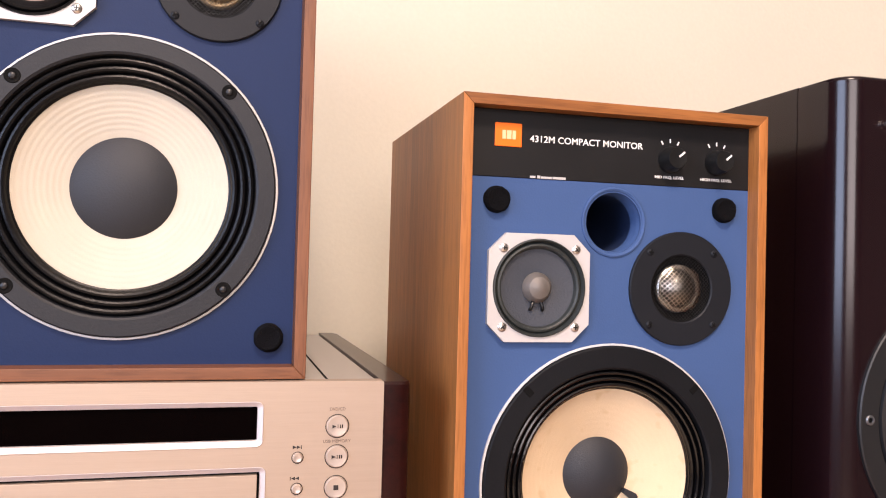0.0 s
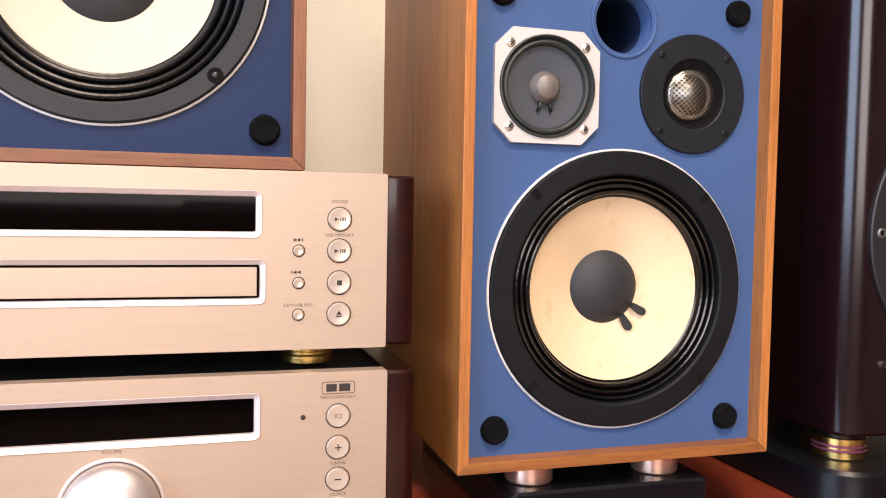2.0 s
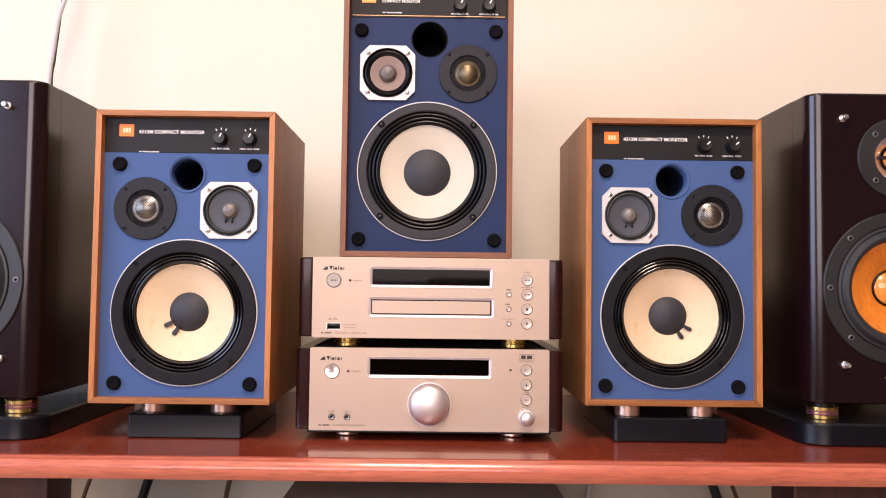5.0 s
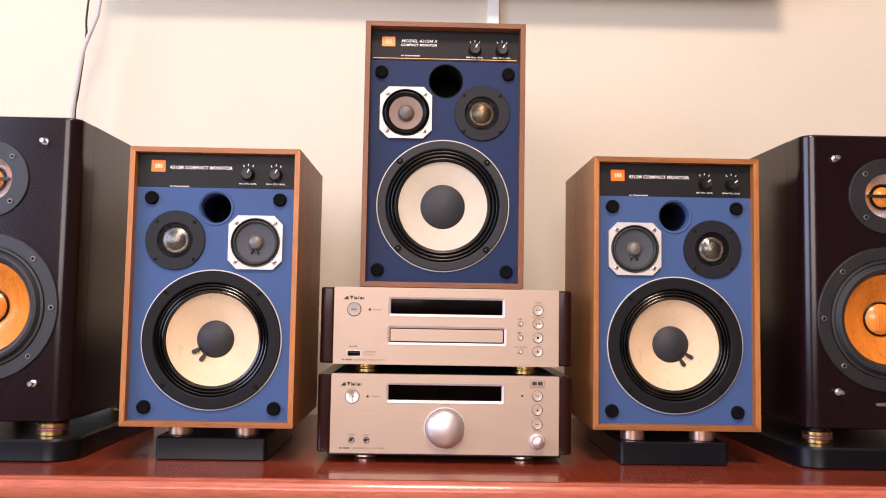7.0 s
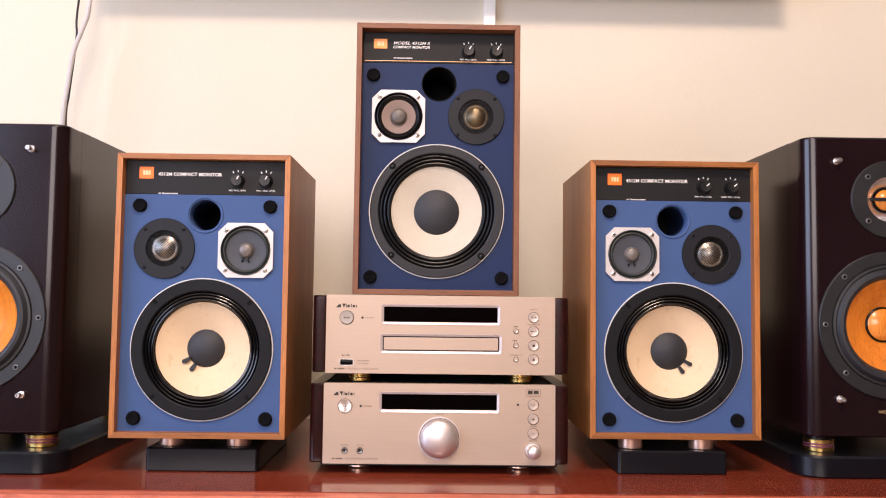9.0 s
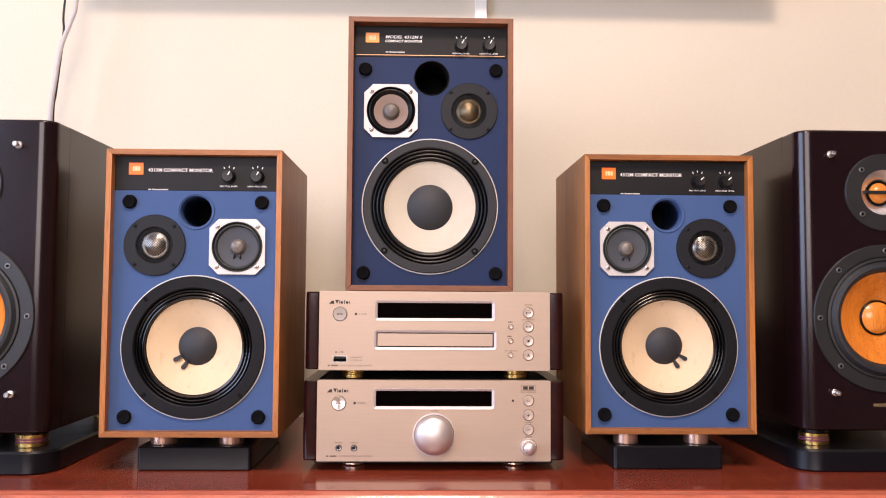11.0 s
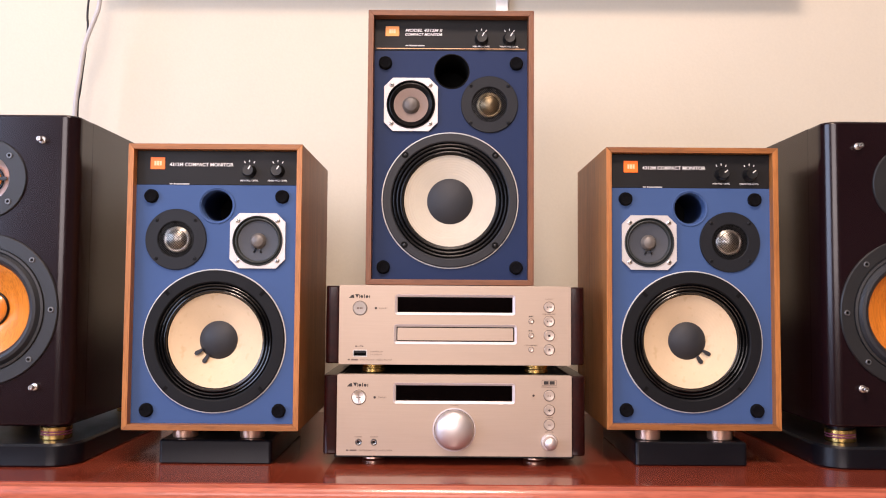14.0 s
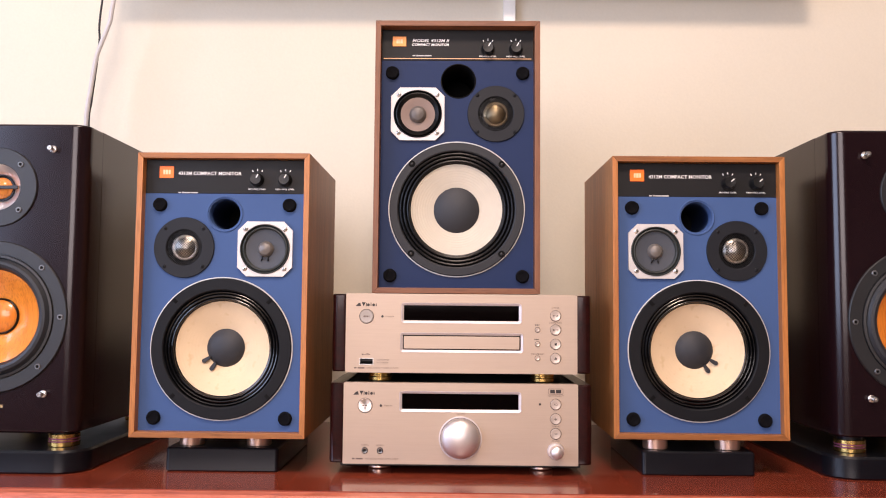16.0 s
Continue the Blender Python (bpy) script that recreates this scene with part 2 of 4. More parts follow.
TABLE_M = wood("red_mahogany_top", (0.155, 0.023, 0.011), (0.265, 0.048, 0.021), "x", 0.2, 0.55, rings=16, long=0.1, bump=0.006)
# edge coloured paler than the top to stand in for its pink reflection
TABLE_E = wood("mahogany_edge_reflection", (0.34, 0.075, 0.042), (0.50, 0.14, 0.080), "x", 0.3, 0.35, rings=22, long=0.1, bump=0.006)
LEG_M = wood("dark_mahogany_leg", (0.02, 0.006, 0.006), (0.05, 0.014, 0.012), "z", 0.35, 0.2, rings=30)
CABLE_W = surface("white_cable", (0.52, 0.50, 0.49), 0.4, vary=0.05, bump=0.02)
CABLE_K = surface("black_cable", (0.015, 0.015, 0.017), 0.45, vary=0.1, bump=0.02)
CABLE_B = surface("brown_cable", (0.12, 0.06, 0.03), 0.45, vary=0.1, bump=0.02)
DEVICE = surface("grey_device_shell", (0.40, 0.37, 0.335), 0.45, vary=0.08, bump=0.05)
LAMPGLOW = glowing("lamp_diffuser_glow", (1.0, 0.9, 0.75), 3.0)


# ---- mesh helpers ----
def finish(name, bm, mat, sharp=28):
    bmesh.ops.recalc_face_normals(bm, faces=bm.faces)
    for f in bm.faces:
        f.smooth = True
    for e in bm.edges:
        if len(e.link_faces) == 2 and e.calc_face_angle(0) > radians(sharp):
            e.smooth = False
    me = bpy.data.meshes.new(name)
    bm.to_mesh(me)
    bm.free()
    me.materials.append(mat)
    return me


def part(name, bm, mat, parent=None, label="", sharp=28):
    me = bm if isinstance(bm, bpy.types.Mesh) else finish(name, bm, mat, sharp)
    ob = new(name, me)
    if 5 < len(me.polygons) < 4000 and name not in ("lettering", "icon"):
        ob.modifiers.new("even_normals", "WEIGHTED_NORMAL").keep_sharp = True
    if parent is not None:
        ob.parent = parent
    if label:
        tagged(ob, label)
    return ob


def thing(name, where, label, category, group="", kind="", turn=0):
    ob = new(name)
    ob.empty_display_size = 0.05
    ob.matrix_world = pose(*where, 0, 0, turn)
    return tagged(ob, label, category, group, kind)


def box(x0, x1, y0, y1, z0, z1, bevel=0.0, seg=2, bm=None):
    b = bmesh.new()
    bmesh.ops.create_cube(b, size=1)
    for v in b.verts:
        v.co = Vector(((x0 + x1) / 2 + v.co.x * (x1 - x0), (y0 + y1) / 2 + v.co.y * (y1 - y0), (z0 + z1) / 2 + v.co.z * (z1 - z0)))
    if bevel:
        bmesh.ops.bevel(b, geom=b.edges[:], offset=bevel, segments=seg, affect="EDGES", profile=0.5)
    if bm is None:
        return b
    return join(bm, b)


def join(bm, other):
    me = bpy.data.meshes.new("tmp")
    other.to_mesh(me)
    other.free()
    bm.from_mesh(me)
    bpy.data.meshes.remove(me)
    return bm


def lathe(cx, cz, profile, seg=48, bm=None):
    """Turns (radius, y) pairs about an axis along y through (cx, cz)."""
    b = bm or bmesh.new()
    rings = []
    for r, y in profile:
        if r < 1e-6:
            rings.append([b.verts.new((cx, y, cz))])
        else:
            rings.append([b.verts.new((cx + r * math.cos(2 * math.pi * k / seg), y, cz + r * math.sin(2 * math.pi * k / seg))) for k in range(seg)])
    for a, c in zip(rings, rings[1:]):
        for k in range(seg):
            q = (k + 1) % seg
            if len(a) == 1 and len(c) == 1:
                continue
            if len(a) == 1:
                b.faces.new((a[0], c[q], c[k]))
            elif len(c) == 1:
                b.faces.new((a[k], a[q], c[0]))
            else:
                b.faces.new((a[k], a[q], c[q], c[k]))
    return b


def spin_z(cx, cy, profile, seg=40, bm=None):
    """Turns (radius, z) pairs about an upright axis."""
    b = lathe(0, 0, profile, seg)
    for v in b.verts:
        x, y, z = v.co
        v.co = (cx + x, cy - z, y)
    return b if bm is None else join(bm, b)


def rrect(cx, cz, w, h, r, n=6):
    out = []
    for sx, sz, a0 in ((1, 1, 0), (-1, 1, 90), (-1, -1, 180), (1, -1, 270)):
        for k in range(n + 1):
            a = radians(a0 + 90 * k / n)
            out.append((cx + sx * (w / 2 - r) + r * math.cos(a), cz + sz * (h / 2 - r) + r * math.sin(a)))
    return out


def circle(cx, cz, r, n=48):
    return [(cx + r * math.cos(2 * math.pi * k / n), cz + r * math.sin(2 * math.pi * k / n)) for k in range(n)]


def plate(outer, holes, y0, y1):
    """A flat plate from y0 (front) to y1 with holes through it."""
    b = bmesh.new()
    loops = [outer, *holes]
    tris = tessellate_polygon([[Vector((x, z, 0)) for x, z in lp] for lp in loops])
    flat = [p for lp in loops for p in lp]
    for y in (y0, y1):
        vs = [b.verts.new((x, y, z)) for x, z in flat]
        for tri in tris:
            b.faces.new([vs[i] for i in tri])
        if y == y0:
            front = vs
    k = 0
    for lp in loops:
        m = len(lp)
        for i in range(m):
            a, c = k + i, k + (i + 1) % m
            b.faces.new((front[a], front[c], vs[c], vs[a]))
        k += m
    return b


def loft(rings, cap_start=False, cap_end=False, bm=None):
    """Skins loops of the same count; each ring is (points, y)."""
    b = bm or bmesh.new()
    rows = [[b.verts.new((x, y, z)) for x, z in pts] for pts, y in rings]
    for a, c in zip(rows, rows[1:]):
        m = len(a)
        for i in range(m):
            b.faces.new((a[i], a[(i + 1) % m], c[(i + 1) % m], c[i]))
    if cap_start:
        b.faces.new(rows[0])
    if cap_end:
        b.faces.new(rows[-1])
    return b


def upright_loft(rings):
    """Loops in x and y skinned along z, closed at both ends."""
    b = bmesh.new()
    rows = [[b.verts.new((x, y, z)) for x, y in pts] for pts, z in rings]
    for a, c in zip(rows, rows[1:]):
        m = len(a)
        for i in range(m):
            b.faces.new((a[i], a[(i + 1) % m], c[(i + 1) % m], c[i]))
    b.faces.new(rows[0])
    b.faces.new(rows[-1])
    return b


def lettering(body, mat, parent, x, y, z, width, height, align="LEFT", shear=0.0, bold=0.0, label=""):
    """Raised printed words facing the front, fitted to a width and a capital height."""
    c = bpy.data.curves.new("words", "FONT")
    c.body, c.size, c.shear, c.offset, c.extrude, c.resolution_u = body, 1.0, shear, bold, 0.02, 3
    tmp = new("words", c)
    me = bpy.data.meshes.new_from_object(tmp.evaluated_get(bpy.context.evaluated_depsgraph_get()))
    bpy.data.objects.remove(tmp)
    bpy.data.curves.remove(c)
    xs, ys = [v.co.x for v in me.vertices], [v.co.y for v in me.vertices]
    w, h = max(xs) - min(xs), max(ys) - min(ys)
    sx, sz = width / w, height / h
    x0 = x if align == "LEFT" else x - width / 2
    for v in me.vertices:
        vx, vy, vz = v.co
        v.co = (x0 + (vx - min(xs)) * sx, y - vz * 0.005, z - height / 2 + (vy - min(ys)) * sz)
    me.materials.clear()
    me.materials.append(mat)
    me.name = "lettering"
    return part("lettering", me, mat, parent, label)


def bars(mat, parent, y, rects, name="printed_bars"):
    b = bmesh.new()
    for x0, x1, z0, z1 in rects:
        box(x0, x1, y - 0.00015, y + 0.0002, z0, z1, bm=b)
    return part(name, b, mat, parent)


def tube(points, r, seg=10, sub=10):
    """A round cable along a smooth line through the points."""
    P = [Vector(p) for p in points]
    P = [2 * P[0] - P[1], *P, 2 * P[-1] - P[-2]]
    line = []
    for i in range(1, len(P) - 2):
        for k in range(sub):
            s = k / sub
            a, b0, c, d = P[i - 1 : i + 3]
            line.append(0.5 * (2 * b0 + (c - a) * s + (2 * a - 5 * b0 + 4 * c - d) * s * s + (3 * b0 - a - 3 * c + d) * s**3))
    line.append(P[-2])
    b = bmesh.new()
    rows = []
    for i, p in enumerate(line):
        d = (line[min(i + 1, len(line) - 1)] - line[max(i - 1, 0)]).normalized()
        u = d.cross(Vector((0, 1, 0.01))).normalized()
        w = d.cross(u)
        rows.append([b.verts.new(p + r * (math.cos(2 * math.pi * k / seg) * u + math.sin(2 * math.pi * k / seg) * w)) for k in range(seg)])
    for a, c in zip(rows, rows[1:]):
        for k in range(seg):
            b.faces.new((a[k], a[(k + 1) % seg], c[(k + 1) % seg], c[k]))
    b.faces.new(rows[0])
    b.faces.new(rows[-1])
    return b


def woven_cap(cx, cz, r1, y_of, cells, thick):
    """A woven wire guard, its weave on the diagonal, pressed to a turned shape."""
    b = bmesh.new()
    step, grid = 2 * r1 / cells, {}
    for i in range(-cells, cells + 1):
        for k in range(-cells, cells + 1):
            x, z = (i - k) * step * 0.7071, (i + k) * step * 0.7071
            r = math.hypot(x, z)
            if r < r1 + step * 0.6:
                f = min(1, r1 / r) if r > 0 else 1
                grid[i, k] = b.verts.new((cx + x * f, y_of(min(r, r1)), cz + z * f))
    for (i, k), v in list(grid.items()):
        q = [grid.get(w) for w in ((i, k), (i + 1, k), (i + 1, k + 1), (i, k + 1))]
        if all(q):
            b.faces.new(q)
    bmesh.ops.wireframe(b, faces=b.faces[:], thickness=thick, use_replace=True, use_boundary=True)
    return b


def fuzzy(b, amount=0.00045):
    """Roughens a turned felt pad."""
    for v in b.verts:
        v.co += amount * noise.noise_vector(v.co * 420)
    return b


def cross_slot(cx, cz, y, r, turn):
    """The dark cross cut into a screw head."""
    b = bmesh.new()
    box(-r, r, y - 0.00012, y + 0.0003, -r * 0.2, r * 0.2, bm=b)
    box(-r * 0.2, r * 0.2, y - 0.00010, y + 0.0003, -r, r, bm=b)
    bmesh.ops.rotate(b, verts=b.verts, cent=(0, 0, 0), matrix=Matrix.Rotation(radians(turn), 3, "Y"))
    bmesh.ops.translate(b, verts=b.verts, vec=(cx, 0, cz))
    return b


def screw_head(cx, cz, y, r, bm=None):
    """A domed screw with a cross slot cut as a recess."""
    b = bm or bmesh.new()
    lathe(cx, cz, [(r, y + 0.0006), (r, y - 0.0002), (r * 0.8, y - 0.0007), (r * 0.42, y - 0.0010), (0, y - 0.0011)], 16, b)
    return b


# ---- the room ----
RX0, RX1, RY0, RY1, RZ1, WT = -1.9, 2.1, -3.2, 0.37, 2.4, 0.12


def wall_plate(name, axis, at, a0, a1, hole, label):
    """A wall with one opening through it, standing across x or y."""
    holes = [[(hole[0], hole[2]), (hole[1], hole[2]), (hole[1], hole[3]), (hole[0], hole[3])]] if hole else []
    b = plate([(a0, 0), (a1, 0), (a1, RZ1), (a0, RZ1)], holes, at, at + WT)
    if axis == "x":
        for v in b.verts:
            v.co = (v.co.y, v.co.x, v.co.z)
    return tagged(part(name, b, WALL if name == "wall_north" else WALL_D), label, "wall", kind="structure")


wall_plate("wall_north", "y", RY1, RX0 - WT, RX1 + WT, None, "smooth cream plaster wall behind the sideboard")
wall_plate("wall_south", "y", RY0 - WT, RX0 - WT, RX1 + WT, (-1.35, 0.45, 0.85, 2.15), "unseen taupe plaster wall, darkened to cut bounce light, with an added wide window")
wall_plate("wall_west", "x", RX0 - WT, RY0, RY1, (-2.10, -0.50, 0.8, 2.1), "unseen taupe plaster wall, darkened to cut bounce light, with a tall window")
wall_plate("wall_east", "x", RX1, RY0, RY1, None, "plain unseen taupe plaster wall, darkened to cut bounce light")
tagged(part("floor", box(RX0 - WT, RX1 + WT, RY0 - WT, RY1 + WT, -0.1, 0.0), FLOORM), "pale timber floor", "floor", kind="structure")
tagged(part("ceiling", box(RX0 - WT, RX1 + WT, RY0 - WT, RY1 + WT, RZ1, RZ1 + 0.1), CEIL), "plain white ceiling", "ceiling", kind="structure")
tagged(part("ground", box(-60, 60, -60, 60, -0.6, -0.5), FLOORM), "open ground outside the room", "ground", kind="structure")


def window(name, axis, at, a0, a1, z0, z1):
    w = thing(name, (0, 0, 0), "unseen white framed window with clear glass", "window", kind="structure")
    fr = bmesh.new()
    for r in ((a0, a1, z0, z0 + 0.05), (a0, a1, z1 - 0.05, z1), (a0, a0 + 0.05, z0 + 0.05, z1 - 0.05), (a1 - 0.05, a1, z0 + 0.05, z1 - 0.05), ((a0 + a1) / 2 - 0.025, (a0 + a1) / 2 + 0.025, z0 + 0.05, z1 - 0.05)):
        box(r[0], r[1], at - 0.06, at - 0.01, r[2], r[3], 0.004, 1, fr)
    if axis == "x":
        for v in fr.verts:
            v.co = (v.co.y, v.co.x, v.co.z)
    part("window_frame", fr, PLASTIC_W, w)


window("window_1", "x", RX0 - 0.04, -2.10, -0.50, 0.8, 2.1)
# unseen window, added to go with the fill light at the back
window("added_window", "y", RY0 - 0.04, -1.35, 0.45, 0.85, 2.15)

# flat dark set on the wall above the sideboard; only its foot and its shadow come into view
tv = thing("television", (0.01, RY1, 1.372), "flat dark television hung on the wall above the sideboard", "television")
part("body", box(-0.46, 0.46, -0.045, 0.0, 0.02, 0.56, 0.006), CASE, tv)
part("bezel", box(-0.515, 0.515, -0.078, -0.0452, 0.0, 0.60, 0.004), CASE, tv)
part("screen", box(-0.50, 0.50, -0.0795, -0.0782, 0.018, 0.585), GLASSK, tv, "dark glossy screen")

trunk = thing("cable_trunking", (0.0815, RY1, 0.70), "white plastic cable trunking strip on the wall", "trunking")
part("cover", box(-0.0095, 0.0095, -0.011, 0.0, 0.0, 0.672, 0.0015), PLASTIC_W, trunk)

lamp = thing("ceiling_lamp", (0.0, -1.15, RZ1), "round white ceiling lamp with a frosted diffuser", "lamp")
part("rim", spin_z(0, 0, [(0.27, 0.0), (0.27, -0.05), (0.26, -0.055), (0.26, -0.03)], 48), PLASTIC_W, lamp)
part("diffuser", spin_z(0, 0, [(0.259, -0.03), (0.18, -0.045), (0.09, -0.055), (0.0, -0.058)], 48), LAMPGLOW, lamp)

# ---- the sideboard ----
TT, TF = 0.70, -0.111
side = thing("sideboard", (0, 0.12, 0), "glossy red mahogany sideboard table with dark legs", "sideboard")
topb = box(-0.95, 0.95, TF + 0.014 - 0.12, 0.245, TT - 0.022, TT, 0.0012, 1)
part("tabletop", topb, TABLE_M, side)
edge = bmesh.new()
prof = [(0.0135, -0.0008), (0.0115, -0.0004), (0.0095, -0.0012), (0.0040, -0.0022), (0.0012, -0.0052), (0.0, -0.0095), (0.0012, -0.0150), (0.0045, -0.0196), (0.0135, -0.0215)]
ends = [[edge.verts.new((x, TF - 0.12 + a, TT + h)) for a, h in prof] for x in (-0.95, 0.95)]
for i in range(len(prof) - 1):
    edge.faces.new((ends[0][i], ends[0][i + 1], ends[1][i + 1], ends[1][i]))
edge.faces.new(ends[0])
edge.faces.new(ends[1])
part("edge_moulding", edge, TABLE_E, side, "rounded polished front edge, its pale reflection in the colour")
for lx, ly in ((-0.415, TF - 0.09), (0.415, TF - 0.09), (-0.62, 0.18), (0.62, 0.18)):
    part("leg", box(lx - 0.06, lx + 0.06, ly, ly + 0.055, 0.0, TT - 0.022, 0.004), LEG_M, side)
part("lower_shelf", box(-0.47, 0.47, -0.15, 0.236, 0.49, 0.51, 0.002), LEG_M, side)

dev = thing("set_top_device", (0.0, 0.22, 0.51), "flat grey plastic device with rounded corners on the lower shelf", "device")
part("shell", upright_loft([(rrect(0, 0, 0.35, 0.20, 0.02), 0.004), (rrect(0, 0, 0.356, 0.206, 0.023), 0.02), (rrect(0, 0, 0.356, 0.206, 0.023), 0.078), (rrect(0, 0, 0.346, 0.196, 0.02), 0.090), (rrect(0, 0, 0.30, 0.16, 0.02), 0.093)]), DEVICE, dev)
part("grille", box(0.075, 0.115, -0.1045, -0.102, 0.060, 0.072, 0.001, 1), SHADOWGAP, dev, "dark recessed grille")
for fx in (-0.14, 0.14):
    part("foot", spin_z(fx, -0.06, [(0.0, 0.0), (0.01, 0.0), (0.01, 0.005), (0.0, 0.005)], 16), CABLE_K, dev)

for pts, r, m, lab in (
    (((-0.40, 0.33, 0.70), (-0.425, 0.32, 0.66), (-0.47, 0.31, 0.60), (-0.50, 0.31, 0.51)), 0.003, CABLE_B, "thin brown cable hanging behind the sideboard"),
    (((-0.325, 0.33, 0.70), (-0.345, 0.31, 0.66), (-0.385, 0.30, 0.60), (-0.41, 0.29, 0.51)), 0.0065, CABLE_K, "thick black cable hanging behind the sideboard"),
    (((-0.235, 0.33, 0.70), (-0.255, 0.32, 0.65), (-0.28, 0.31, 0.58), (-0.29, 0.31, 0.51)), 0.0035, CABLE_B, "thin brown cable hanging behind the sideboard"),
    (((0.36, 0.33, 0.70), (0.375, 0.31, 0.66), (0.40, 0.30, 0.60), (0.43, 0.29, 0.51)), 0.0065, CABLE_K, "thick black cable hanging behind the sideboard"),
    (((0.385, 0.33, 0.70), (0.40, 0.32, 0.66), (0.43, 0.31, 0.60), (0.46, 0.30, 0.51)), 0.003, CABLE_B, "thin brown cable hanging behind the sideboard"),
    (((0.27, 0.33, 0.70), (0.265, 0.31, 0.66), (0.24, 0.30, 0.62), (0.22, 0.30, 0.51)), 0.004, CABLE_W, "pale cable hanging behind the sideboard"),
):
    tagged(part("cable", tube(pts, r), m), lab, "cable", "cables under the sideboard")


# ---- monitor loudspeakers ----
def ring_profile(r0, y0, r1, y1, waves, amp):
    """A cone from its rim to its neck with fine concentric ridges."""
    out = []
    for k in range(41):
        s = k / 40
        out.append((r0 + (r1 - r0) * s, y0 + (y1 - y0) * (s**0.9) + amp * math.sin(s * waves * 2 * math.pi) * (1 if s < 0.85 else 0)))
    return out


def monitor(where, label, second, mirror, group, size=1.0):
    """A three-way monitor: wooden box, recessed painted front, control strip and drivers."""
    W, H, D, T = (0.182, 0.302, 0.188, 0.006) if second else (0.1865, 0.3045, 0.190, 0.006)
    rec = 0.014 if second else 0.010
    wz, wx, paint = (WAL2_Z, WAL2_X, BLUE2) if second else (WAL_Z, WAL_X, BLUE)
    s = thing("monitor_speaker", where, label, "loudspeaker", group)
    s.scale = (size, size, size)
    hw = W / 2
    # mitred box
    def panel(name, pts, mat):
        b = bmesh.new()
        f = [b.verts.new((x, 0, z)) for x, z in pts]
        g = [b.verts.new((x, D, z)) for x, z in pts]
        b.faces.new(f)
        b.faces.new(g)
        for i in range(4):
            b.faces.new((f[i], f[(i + 1) % 4], g[(i + 1) % 4], g[i]))
        bmesh.ops.bevel(b, geom=b.edges[:], offset=0.0005, segments=2, affect="EDGES", profile=0.5)
        part(name, b, mat, s)
    panel("side_panel", [(-hw, 0), (-hw + T, T), (-hw + T, H - T), (-hw, H)], wz)
    panel("side_panel", [(hw, 0), (hw, H), (hw - T, H - T), (hw - T, T)], wz)
    panel("top_panel", [(-hw, H), (-hw + T, H - T), (hw - T, H - T), (hw, H)], wx)
    panel("bottom_panel", [(-hw, 0), (hw, 0), (hw - T, T), (-hw + T, T)], wx)
    part("back_panel", box(-hw + T, hw - T, D - 0.012, D - 0.002, T, H - T), BLACKP, s)
    k = -1 if mirror else 1
    if second:
        P = dict(w=(0.0, 0.0935), wr=0.0755, tw=(0.043, 0.2005), tr=0.0317, mid=(-0.044, 0.1997), port=(0.001, 0.2375), pr=0.0194, band=0.2607, sock=(0.0728, 0.0195, 0.2465))
    else:
        P = dict(w=(0.0005, 0.0937), wr=0.0768, tw=(0.0430 * k, 0.2022), tr=0.0329, mid=(-0.0452 * k, 0.2011), port=(0.0, 0.2390), pr=0.0170, band=0.2612, sock=(0.0705, 0.0199, 0.2488))
    (wx0, wz0), (tx, tz), (mx, mz), (px, pz) = P["w"], P["tw"], P["mid"], P["port"]
    wr, y = P["wr"], rec
    bx = hw - T
    baffle = plate([(-bx, T), (bx, T), (bx, P["band"]), (-bx, P["band"])], [circle(wx0, wz0, wr - 0.004, 64), circle(tx, tz, 0.021, 40), circle(mx, mz, 0.0275, 48), circle(px, pz, P["pr"], 48)], y, y + 0.012)
    part("baffle", baffle, paint, s, "matt navy blue front board" if second else "matt mid blue front board")
    part("inner_cavity", box(-bx, bx, y + 0.075, y + 0.08, T, P["band"]), SHADOWGAP, s)
    # control strip
    cy = y - 0.0005
    strip = part("control_panel", box(-bx, bx, cy, cy + 0.008, P["band"], H - T, 0.0004, 1), BLACKP, s, "black control strip with white printing")
    if second:
        lx0, lx1, lz0, lz1 = -0.073, -0.0578, 0.2768, 0.2880
        part("badge", box(lx0, lx1, cy - 0.0006, cy, lz0, lz1, 0.0003, 1), ORANGE2, strip, "small amber square badge")
        bars(BADGEW, strip, cy - 0.0006, [(-0.0688, -0.0662, 0.2800, 0.2848), (-0.0657, -0.0646, 0.2800, 0.2848), (-0.0642, -0.0618, 0.2800, 0.2848)], "badge_mark")
        lettering("MODEL 4312M II", INKW, strip, -0.0508, cy - 0.0001, 0.2836, 0.0412, 0.0034, shear=0.25, bold=0.012)
        lettering("COMPACT MONITOR", INKW, strip, -0.0512, cy - 0.0001, 0.2789, 0.0412, 0.0028, shear=0.25, bold=0.012)
        bars(LINEM, strip, cy, [(-0.083, 0.0825, 0.2628, 0.2634)], "accent_line")
        kx, kz, lz = (0.0338, 0.0650), 0.2740, 0.2657
        sub = 0.2664
        sx = -0.0506
        kr = 0.0076
    else:
        lx0, lx1, lz0, lz1 = -0.0724, -0.0568, 0.2780, 0.2910
        part("badge", box(lx0, lx1, cy - 0.0006, cy, lz0, lz1, 0.0003, 1), ORANGE, strip, "small bright orange square badge")
        bars(BADGEW, strip, cy - 0.0006, [(-0.0682, -0.0662, 0.2821, 0.2869), (-0.0657, -0.0630, 0.2821, 0.2869), (-0.0624, -0.0604, 0.2821, 0.2869)], "badge_mark")
        lettering("4312M COMPACT MONITOR", INKW, strip, -0.0519, cy - 0.0001, 0.2833, 0.0690, 0.0037, bold=0.006)
